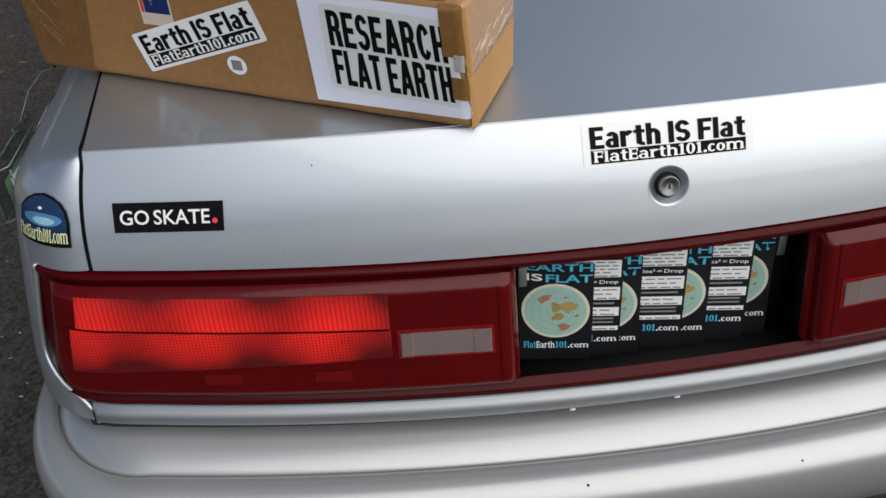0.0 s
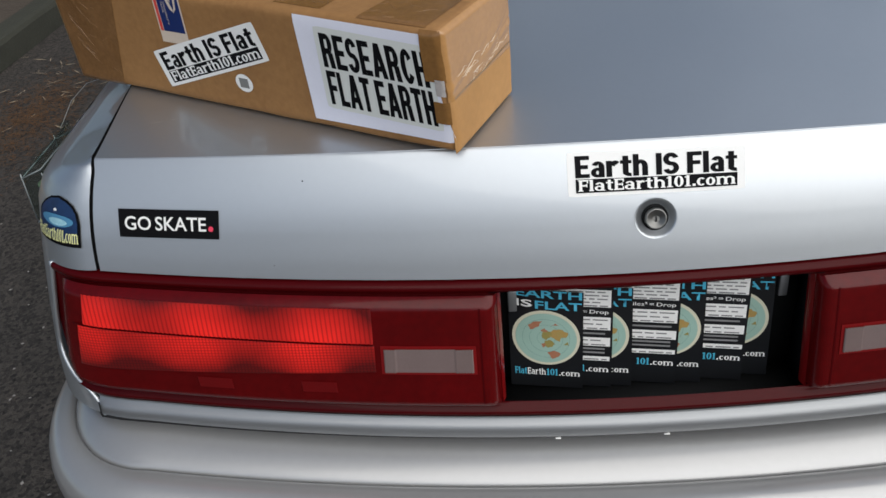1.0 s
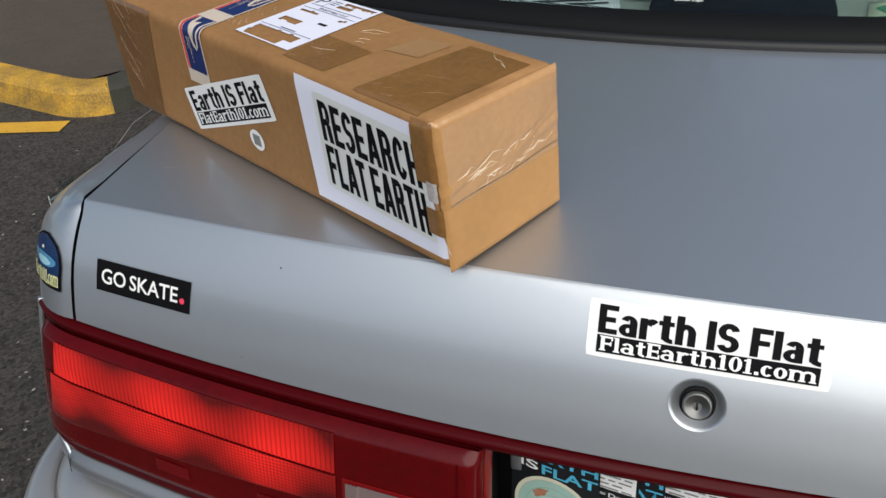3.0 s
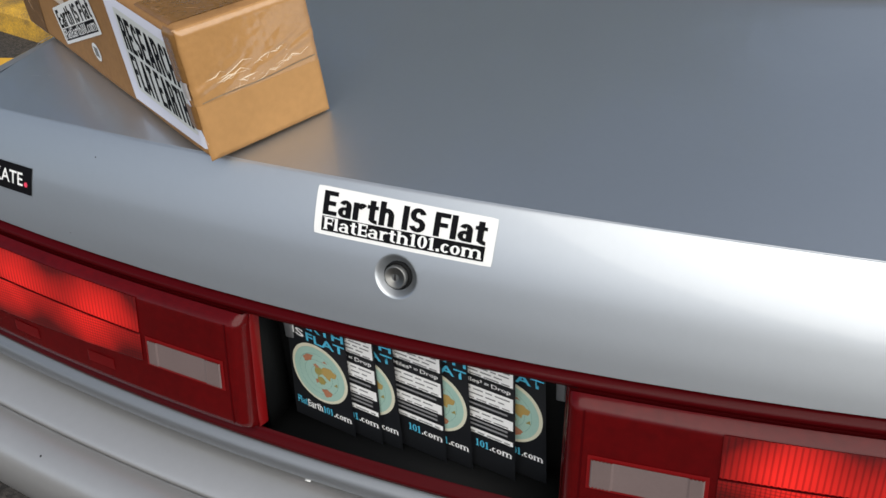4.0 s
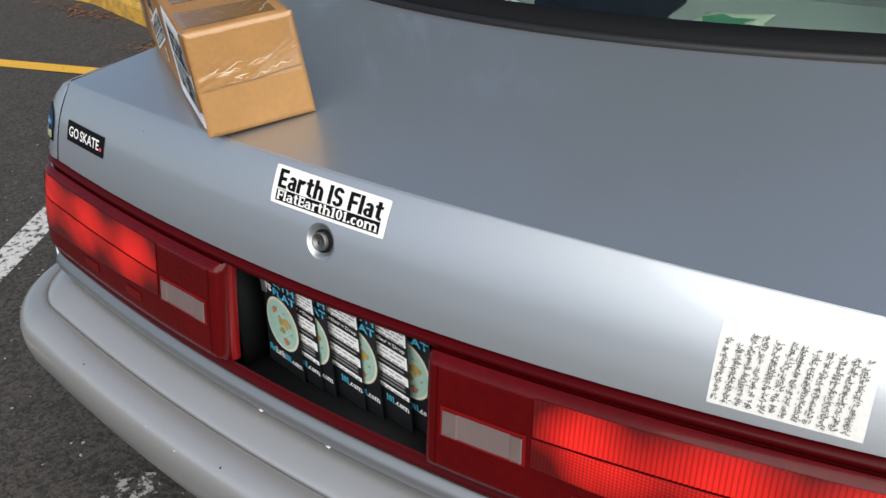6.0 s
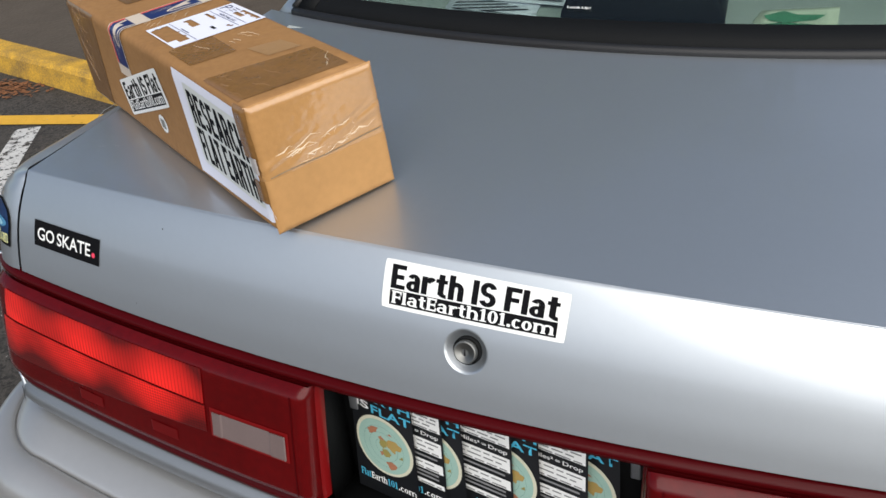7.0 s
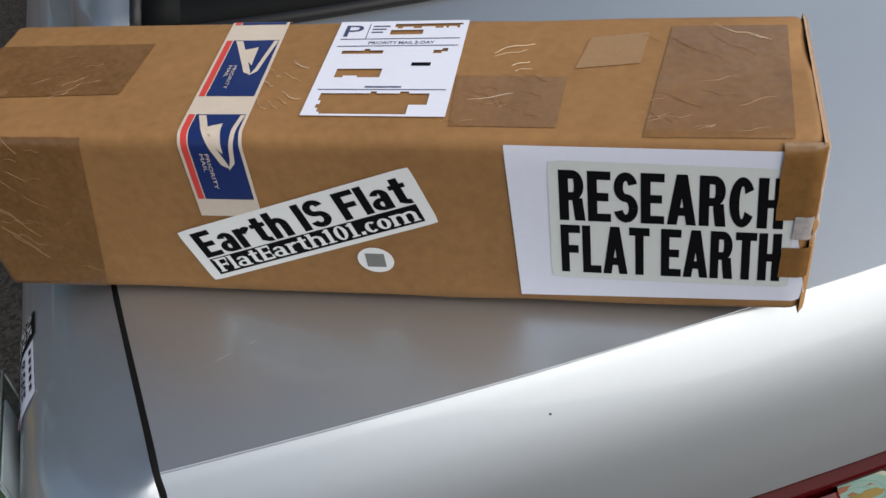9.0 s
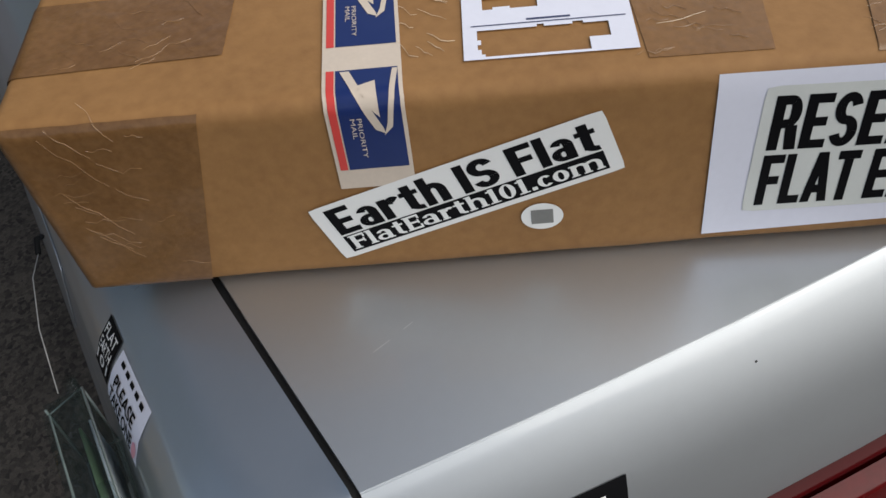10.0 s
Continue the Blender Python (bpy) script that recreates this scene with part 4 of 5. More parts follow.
for k in range(2):
    part("leaflet", box(HX0 + 0.016 + 0.011 * k, HX0 + 0.018 + 0.011 * k, HY0 + 0.012, HY1 - 0.014, HZ0 + 0.002, HZ1 - 0.038 + 0.004 * k), (LEAF_G, PAPER)[k], holder)
part("cord", tube([(-0.985, 0.372, 0.985), (-0.978, 0.43, 1.012), (-0.968, 0.49, 1.020), (-0.958, 0.53, 1.012)], 0.0006, 6), CORD, holder, "thin grey cord")
part("hook", tube([(-0.958, 0.53, 1.012), (-0.954, 0.545, 1.018), (-0.950, 0.556, 1.010)], 0.003, 8), BLACK, holder)
part("lettering", lay(letters("FLAT EARTH", 0.02), lambda u, v, l: Vector((HX0 + 0.0155, HY1 - 0.02 - 0.105 * u, HZ1 - 0.075 + 0.028 * v)), (0, 0, 1, 1), 0), WHITE, holder)

# ---- the parcel ----
B, FAR, BR, TL, TR = (Vector(p) for p in ((-0.267, 0.0215, 1.0560), (-0.918, 0.3725, 1.0755), (-0.183, 0.1945, 1.067), (-0.278, 0.0130, 1.2365), (-0.1825, 0.169, 1.251)))
UP = Vector((-0.005, -0.008, 0.1805))
FBR = FAR + BR - B
C8 = [B, BR, FBR, FAR, TL, TR, FBR + UP, FAR + UP]
parcel = thing("parcel", (FAR + BR) / 2, "long brown cardboard shipping box with tape, on the trunk lid", "box")
bm = block(C8)
bmesh.ops.subdivide_edges(bm, edges=bm.edges[:], cuts=9, use_grid_fill=True)
sharp = [e for e in bm.edges if len(e.link_faces) == 2 and e.calc_face_angle() > 0.5]
bmesh.ops.bevel(bm, geom=sharp, offset=0.011, segments=4, affect='EDGES', profile=0.5)
mid = sum(C8, Vector()) / 8
for v in bm.verts:
    k = noise.noise(v.co * 9) * 0.0004 + noise.noise(v.co * 30) * 0.0002
    v.co += (v.co - mid).normalized() * k
flat = [f for f in bm.faces if f.calc_area() > 0.0004]
on_flat = {v for f in flat for v in f.verts}
for v in bm.verts:
    if v not in on_flat:
        v.co += (mid - v.co).normalized() * (0.0055 * max(0.0, noise.noise(v.co * 18)) + 0.0018 * abs(noise.noise(v.co * 80)))
part("carton", bm, CARD, parcel)


ROUND = 0.011   # radius of the carton's edges


def face_fn(p00, p10, p01, p11, out):
    """A face of the carton as fn(u, v, lift), sinking away over its rounded edges."""
    n = (p10 - p00).cross(p01 - p00).normalized()
    if n.dot(out) < 0:
        n.negate()

    wide, high = (p10 - p00).length, (p01 - p00).length

    def fn(u, v, lift, rounded=True):
        d = min(min(u, 1 - u) * wide, min(v, 1 - v) * high)
        k = max(0.0, ROUND - max(0.0, d)) if rounded else 0.0
        sink = ROUND - math.sqrt(ROUND * ROUND - k * k)
        return p00 * (1 - u) * (1 - v) + p10 * u * (1 - v) + p01 * (1 - u) * v + p11 * u * v + n * (lift * 0.42 + 0.0007 - sink)
    return fn


front = face_fn(B, FAR, TL, FAR + UP, Vector((-0.4, -0.9, 0)))
end = face_fn(B, BR, TL, TR, Vector((0.9, -0.4, 0)))
top = face_fn(TL, FAR + UP, TR, FBR + UP, Vector((0, 0, 1)))


def over_edge(u, w, lift):
    """Over the long edge: w > 0 runs back over the top, w < 0 down the front, in shares of the face."""
    r = 0.06
    if w > r:
        return top(u, w, lift)
    if w < -r:
        return front(u, 1 + w, lift)
    a1, b1 = top(u, r, lift), front(u, 1 - r, lift)
    t = (w + r) / (2 * r)
    c = front(u, 1, lift, False) * 0.5 + top(u, 0, lift, False) * 0.5
    return b1 * (1 - t) ** 2 + c * 2 * t * (1 - t) + a1 * t * t


# shiny brown tape, laid on in patches with creases
def creased(fn, k, amp=0.0006):
    def edge(a1, b1):
        return 0.0015 * noise.noise(Vector((a1 * 9 + k, b1 * 3, k))) + 0.0006 * noise.noise(Vector((a1 * 60, b1 * 25, k)))
    return lambda u, v, l: fn(u + edge(v, u), v + 1.8 * edge(u, v), l + amp * max(0.0, noise.noise(Vector((u * 22 + k, v * 9, k)))) + amp * 0.6 * noise.noise(Vector((u * 60, v * 40, k))))


DARK_TAPE = mat("amber_packing_tape", (0.125, 0.057, 0.016), 0.28, 0.0, 0.35, 0.08, vary=0.9, scale=16, color2=(0.25, 0.13, 0.05), bump=0.0022, bump_scale=26)
PALE_TAPE = mat("pale_packing_tape", (0.33, 0.19, 0.082), 0.45, 0.0, 0.1, 0.1, vary=0.3, scale=14, bump=0.0012, bump_scale=30)
TAPE_LABEL = "creased shiny brown packing tape"
far_q = quad_on(front, (1.0, 0.01), (0.858, 0.01), (1.0, 0.985), (0.798, 0.985))
part("packing_tape", lay(rect_bm(30, 40), creased(far_q, 1.0), (0, 0, 1, 1), 0.0003), DARK_TAPE, parcel, TAPE_LABEL)
for k, quad, lift in ((2.0, ((1.0, 0.285), (0.781, 0.325), (1.0, 0.75), (0.777, 0.765)), 0.0003),
                      (3.0, ((0.180, 0.03), (0.034, 0.03), (0.150, 0.87), (0.026, 0.868)), 0.0004),
                      (6.0, ((0.255, 0.52), (0.185, 0.56), (0.240, 0.78), (0.175, 0.82)), 0.0001),
                      (4.0, ((0.380, 0.09), (0.268, 0.08), (0.385, 0.47), (0.262, 0.45)), 0.0001)):
    part("packing_tape", lay(rect_bm(40, 30), creased(quad_on(top, *quad), k), (0, 0, 1, 1), lift), {6.0: PALE_TAPE, 2.0: DARK_TAPE}.get(k, TAPE), parcel, TAPE_LABEL)
# base colour raised to stand in for sun on the box's end
CLEAR_TAPE = mat("sunlit_clear_tape", (0.44, 0.235, 0.085), 0.2, 0.0, 0.8, 0.06, vary=0.5, scale=12, bump=0.0020, bump_scale=26)


def end_wrinkled(u, v, l):
    band = math.exp(-((v - 0.56 - 0.10 * u) / 0.11) ** 2)
    return end(u, v, l + 0.0060 * band * abs(noise.noise(Vector((u * 4 - v * 2, v * 13 - u * 4, 1.7)))) + 0.0006 * noise.noise(Vector((u * 20, v * 20, 5))))


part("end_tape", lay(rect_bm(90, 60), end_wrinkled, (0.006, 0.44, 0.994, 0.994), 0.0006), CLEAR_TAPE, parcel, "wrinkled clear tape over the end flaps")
# lighter than the carton: sunlight put into this end's base colour
part("lower_flap", lay(rect_bm(60, 40), lambda u, v, l: end(u, v, l + 0.0005 * noise.noise(Vector((u * 8, v * 8, 2)))), (0.006, 0.006, 0.994, 0.445), 0.0010), mat("sunlit_end_cardboard", (0.46, 0.245, 0.085), 0.7, vary=0.5, scale=7, bump=0.0005, bump_scale=80), parcel)
# pale base colour paints the glints along the tape's folds
BRIGHT_SHEEN = mat("creased_film_painted_glint", (0.72, 0.56, 0.38), 0.15, 0.0, 1.0, 0.05)
SHEEN = mat("creased_film", (0.31, 0.175, 0.075), 0.15, 0.0, 1.0, 0.05)


def creases(fn, n, area, slope, seed, size=0.0007, reach=0.06, wild=1.2):
    """Thin raised folds in the tape."""
    r2 = random.Random(seed)
    bm = bmesh.new()
    for _ in range(n):
        u, v = r2.uniform(area[0], area[2]), r2.uniform(area[1], area[3])
        ln, sl = r2.uniform(0.015, reach), slope + r2.uniform(-1, 1) * wild
        w = r2.uniform(0.3, 1.0)
        pts = [(u + ln * t, v + ln * t * sl + 1.3 * min(ln, 0.05) * noise.noise(Vector((t * 3.5, u * 50, 0)))) for t in (0, 0.25, 0.5, 0.75, 1)]
        rows = []
        for k, (a1, b1) in enumerate(pts):
            hw = size * w * 12 * (1 - abs(k / 2 - 1) * 0.9)
            rows.append((bm.verts.new(fn(a1, b1 - hw, 0.0012)), bm.verts.new(fn(a1, b1, 0.0016 + 0.0008 * w)), bm.verts.new(fn(a1, b1 + hw, 0.0012))))
        for r0, r1 in zip(rows, rows[1:]):
            for k in (0, 1):
                bm.faces.new((r0[k], r1[k], r1[k + 1], r0[k + 1]))
    return bm


tagged(part("tape_crease", creases(end, 20, (0.10, 0.47, 0.66, 0.60), 0.16, 3, 0.00055, 0.30, 0.14), BRIGHT_SHEEN, parcel, "tape creases with their glints painted pale"), kind="stuff")
tagged(part("tape_crease", creases(top, 16, (0.04, 0.08, 0.16, 0.8), 1.0, 5, 0.00011, 0.05, 3.0), SHEEN, parcel), kind="stuff")
tagged(part("tape_crease", creases(top, 12, (0.28, 0.12, 0.36, 0.45), 1.0, 15, 0.00010, 0.04, 2.0), SHEEN, parcel), kind="stuff")
tagged(part("tape_crease", creases(front, 22, (0.84, 0.06, 0.95, 0.92), 1.5, 6, 0.00010, 0.05, 5.0), SHEEN, parcel), kind="stuff")
tagged(part("tape_crease", creases(top, 16, (0.80, 0.32, 0.93, 0.7), 0.8, 7, 0.00010, 0.03, 4.0), SHEEN, parcel), kind="stuff")
SEAM = mat("torn_cardboard_seam", (0.11, 0.075, 0.04), 0.8, vary=0.8, scale=60, color2=(0.35, 0.26, 0.16))
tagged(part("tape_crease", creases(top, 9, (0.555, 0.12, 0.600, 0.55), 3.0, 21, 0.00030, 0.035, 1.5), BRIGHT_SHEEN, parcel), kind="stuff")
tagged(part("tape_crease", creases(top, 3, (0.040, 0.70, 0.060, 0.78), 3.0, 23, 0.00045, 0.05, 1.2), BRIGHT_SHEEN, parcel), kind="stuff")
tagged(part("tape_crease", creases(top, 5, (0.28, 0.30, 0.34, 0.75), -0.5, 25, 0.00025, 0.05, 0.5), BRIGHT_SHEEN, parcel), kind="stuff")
part("flap_seam", lay(rect_bm(24, 1), lambda u, v, l: end(u, v + 0.04 * u + 0.006 * math.sin(u * 9), l), (0.01, 0.445, 0.99, 0.454), 0.0022), SEAM, parcel)

FILM_GREY = mat("crumpled_film", (0.48, 0.44, 0.42), 0.3, vary=0.4, scale=90, bump=0.002, bump_scale=120)
# white paper and slogan on the long side
paper_q = quad_on(front, (0.320, 0.085), (0.002, 0.100), (0.321, 0.972), (0.040, 0.955))
part("paper_sheet", lay(rect_bm(24, 14), lambda u, v, l: paper_q(u, v, l + 0.0003 * noise.noise(Vector((u * 7, v * 5, 1)))), (0, 0, 1, 1), 0.0010), PAPER, parcel, "white paper sheet taped on")
rs = quad_on(front, (0.282, 0.215), (0.022, 0.190), (0.277, 0.905), (0.030, 0.868))
GREYW = mat("greyed_vinyl", (0.68, 0.70, 0.67), 0.4, vary=0.12, scale=25, bump=0.0006, bump_scale=50)
part("slogan_panel", lay(rect_bm(20, 10, 0.015), rs, (0, 0, 1, 1), 0.0020), GREYW, parcel)
part("lettering", lay(heavy("RESEARCH", 0.27, 0.165, 0, 0.075), rs, (0.045, 0.520, 0.960, 0.930), 0.0027), INK, parcel, "heavy black letters")
part("lettering", lay(heavy("FLAT EARTH", 0.27, 0.165, 0, 0.065), rs, (0.045, 0.055, 0.960, 0.480), 0.0027), INK, parcel, "heavy black letters")
part("corner_tape", lay(rect_bm(6, 20), creased(front, 9.0), (0.045, 0.60, 0.004, 0.99), 0.0045), TAPE, parcel)
part("torn_paper", lay(rect_bm(10, 16), creased(front, 21.0, 0.002), (0.026, 0.49, 0.007, 0.62), 0.0048), FILM_GREY, parcel)
part("corner_tape", lay(rect_bm(6, 8), creased(front, 11.0), (0.035, 0.26, 0.004, 0.44), 0.0046), TAPE, parcel)

GREYBOX = mat("faded_grey_print", (0.22, 0.22, 0.21), 0.6, vary=0.5, scale=150)
bst = quad_on(front, (0.703, 0.110), (0.4025, 0.540), (0.7275, 0.433), (0.4255, 0.860))
slogan_sticker(lambda u, v, l: bst(u, v, l + 0.0012), bst(0.5, 0.5, 0), "white oblong sticker with black slogan, aslant on the box", 0)
st = thing("round_sticker", front(0.488, 0.287, 0), "small round white sticker on the cardboard box", "sticker")
part("sticker_backing", lay(disc_bm(), front, (0.510, 0.205, 0.466, 0.368), 0.0014), WHITE, st)
part("grey_print", lay(rect_bm(4, 4), front, (0.4995, 0.243, 0.4765, 0.330), 0.0022), GREYBOX, st)

# carrier's tape over the edge: pale film with blue panels
FILM = mat("pale_film", (0.66, 0.56, 0.46), 0.3, vary=0.25, scale=25, bump=0.0008, bump_scale=40)
NAVY = mat("navy_print", (0.012, 0.028, 0.13), 0.3, vary=0.25, scale=30)
REDP = mat("red_print", (0.62, 0.06, 0.05), 0.35)


def tape_fn(s, w, l):
    """s 0..1 across the tape, w along it."""
    lean = 0.680 + (0.012 * -w if w < 0 else 0.008 * w)
    return over_edge(lean - 0.075 * s, w, l + 0.0006 * noise.noise(Vector((s * 3, w * 9, 2))))


ct = part("carrier_tape", lay(rect_bm(8, 160), tape_fn, (0, -0.45, 1, 0.99), 0.0016), FILM, parcel, "pale parcel tape with blue and red print")
for w0, w1 in ((-0.345, 0.16), (0.30, 0.78), (0.93, 0.99)):
    part("blue_panel", lay(rect_bm(8, 64), tape_fn, (0.17, w0, 0.95, w1), 0.0024), NAVY, ct)
    part("red_stripe", lay(rect_bm(2, 64), tape_fn, (0.05, w0, 0.15, w1), 0.0024), REDP, ct)
for w0, w1 in ((-0.345, 0.16), (0.30, 0.78)):
    h = w1 - w0
    for pts in ([(0.22, 0.98), (0.34, 0.98), (0.70, 0.42), (0.72, 0.36), (0.60, 0.40)], [(0.40, 0.80), (0.66, 0.86), (0.68, 0.52), (0.60, 0.58)], [(0.88, 0.98), (0.95, 0.98), (0.82, 0.42), (0.70, 0.34), (0.76, 0.46)]):
        part("white_emblem", lay(poly_bm(pts), tape_fn, (0, w0, 1, w1), 0.0034, 40), FILM, ct)
    for k, word in enumerate(("PRIORITY", "MAIL")):
        turned = lambda u, v, l: tape_fn(0.385 - 0.085 * k + 0.060 * v, w0 + (0.52 - (0.40 if k == 0 else 0.20) * u) * h, l)
        part("lettering", lay(letters(word, 0.0), turned, (0, 0, 1, 1), 0.0032), FILM, ct)

# address label, its fields cut out to the cardboard
lab = quad_on(top, (0.548, 0.155), (0.386, 0.147), (0.545, 0.945), (0.386, 0.950))
HOLES = [(0.09, 0.02, 0.86, 0.22), (0.13, 0.38, 0.46, 0.46), (0.10, 0.63, 0.42, 0.665), (0.78, 0.63, 0.90, 0.665), (0.44, 0.92, 0.95, 0.965), (0.42, 0.84, 0.66, 0.885)]
bm = bmesh.new()
nu, nv = 48, 56
g = [[bm.verts.new((i / nu, j / nv, 0)) for j in range(nv + 1)] for i in range(nu + 1)]
for i in range(nu):
    for j in range(nv):
        u, v = (i + 0.5) / nu, (j + 0.5) / nv
        jag = 0.012 * noise.noise(Vector((u * 12, v * 12, 0)))
        cut = any(a1 < u + jag < c1 and b1 < v + jag < d1 for a1, b1, c1, d1 in HOLES) and not (u > 0.72 and 0.02 < v < 0.10)
        if not cut:
            bm.faces.new((g[i][j], g[i + 1][j], g[i + 1][j + 1], g[i][j + 1]))
label = part("address_label", lay(bm, lab, (0, 0, 1, 1), 0.0020), PAPER, parcel, "white address label with its fields cut out")
BLUEINK = mat("blue_grey_ink", (0.05, 0.06, 0.13), 0.5)
for v0 in (0.245, 0.705, 0.785):
    part("rule", lay(rect_bm(10, 1), lab, (0.05, v0, 0.96, v0 + 0.008), 0.0028), BLUEINK, label)
part("rule", lay(rect_bm(1, 4), lab, (0.24, 0.79, 0.246, 0.97), 0.0028), BLUEINK, label)
part("lettering", lay(letters("P", 0.0), lab, (0.06, 0.82, 0.20, 0.95), 0.0028), BLUEINK, label)
part("lettering", lay(letters("PRIORITY MAIL 2-DAY", 0.01), lab, (0.28, 0.728, 0.78, 0.760), 0.0028), BLUEINK, label)
part("print_bar", lay(rect_bm(4, 1), lab, (0.38, 0.268, 0.64, 0.282), 0.0028), BLUEINK, label)
for k in range(3):
    part("print_bar", lay(rect_bm(4, 1), lab, (0.27, 0.93 - 0.035 * k, 0.40 - 0.02 * k, 0.943 - 0.035 * k), 0.0028), BLUEINK, label)
part("print_bar", lay(rect_bm(2, 1), lab, (0.66, 0.49, 0.80, 0.525), 0.0028), INK, label)

# ---- leaflets fanned in the plate recess ----
MAP = mat("pale_teal_map", (0.33, 0.50, 0.43), 0.45, vary=0.35, scale=60, color2=(0.25, 0.36, 0.30))
LAND = mat("ochre_land", (0.42, 0.24, 0.07), 0.5, vary=0.6, scale=120, color2=(0.30, 0.33, 0.12))
RIM = mat("cream_rim", (0.62, 0.60, 0.46), 0.5)
CYAN = mat("cyan_print", (0.08, 0.42, 0.60), 0.4)
CARDBLACK = mat("black_leaflet", (0.012, 0.013, 0.015), 0.28, vary=0.3, scale=40)


MAP_LINE = mat("teal_map_line", (0.16, 0.28, 0.24), 0.5)
LAND_RED = mat("brick_red_land", (0.34, 0.11, 0.06), 0.5, vary=0.6, scale=120, color2=(0.45, 0.28, 0.16))
LAND_GREEN = mat("olive_land", (0.24, 0.24, 0.07), 0.5, vary=0.6, scale=120, color2=(0.40, 0.26, 0.08))
LANDS = [(LAND_RED, [(0.28, 0.68), (0.36, 0.76), (0.46, 0.78), (0.44, 0.70), (0.38, 0.66), (0.32, 0.62)]),
         (LAND_RED, [(0.44, 0.62), (0.50, 0.66), (0.55, 0.62), (0.50, 0.58)]),
         (LAND_GREEN, [(0.46, 0.56), (0.52, 0.62), (0.60, 0.60), (0.58, 0.50), (0.52, 0.46), (0.47, 0.50)]),
         (LAND, [(0.56, 0.54), (0.62, 0.64), (0.72, 0.66), (0.82, 0.60), (0.80, 0.52), (0.72, 0.50), (0.70, 0.44), (0.64, 0.48)]),
         (LAND_GREEN, [(0.50, 0.44), (0.58, 0.46), (0.64, 0.40), (0.60, 0.34), (0.54, 0.32), (0.50, 0.36)]),
         (LAND_RED, [(0.46, 0.38), (0.51, 0.42), (0.53, 0.36), (0.48, 0.32)]),
         (LAND_RED, [(0.54, 0.24), (0.66, 0.27), (0.72, 0.22), (0.68, 0.16), (0.60, 0.12), (0.57, 0.18)]),
         (LAND_GREEN, [(0.76, 0.40), (0.81, 0.43), (0.83, 0.37)]), (LAND_RED, [(0.60, 0.72), (0.66, 0.75), (0.70, 0.71)])]


def coast(pts):
    """The outline with ragged edges."""
    out = []
    pts = [(0.52 + 1.2 * (x - 0.54), 0.50 + 1.15 * (y - 0.48)) for x, y in pts]
    for (x0, y0), (x1, y1) in zip(pts, pts[1:] + pts[:1]):
        for k in range(4):
            x, y = x0 + (x1 - x0) * k / 4, y0 + (y1 - y0) * k / 4
            out.append((x + 0.022 * noise.noise(Vector((x * 23, y * 23, 1))), y + 0.022 * noise.noise(Vector((x * 23, y * 23, 7)))))
    return out


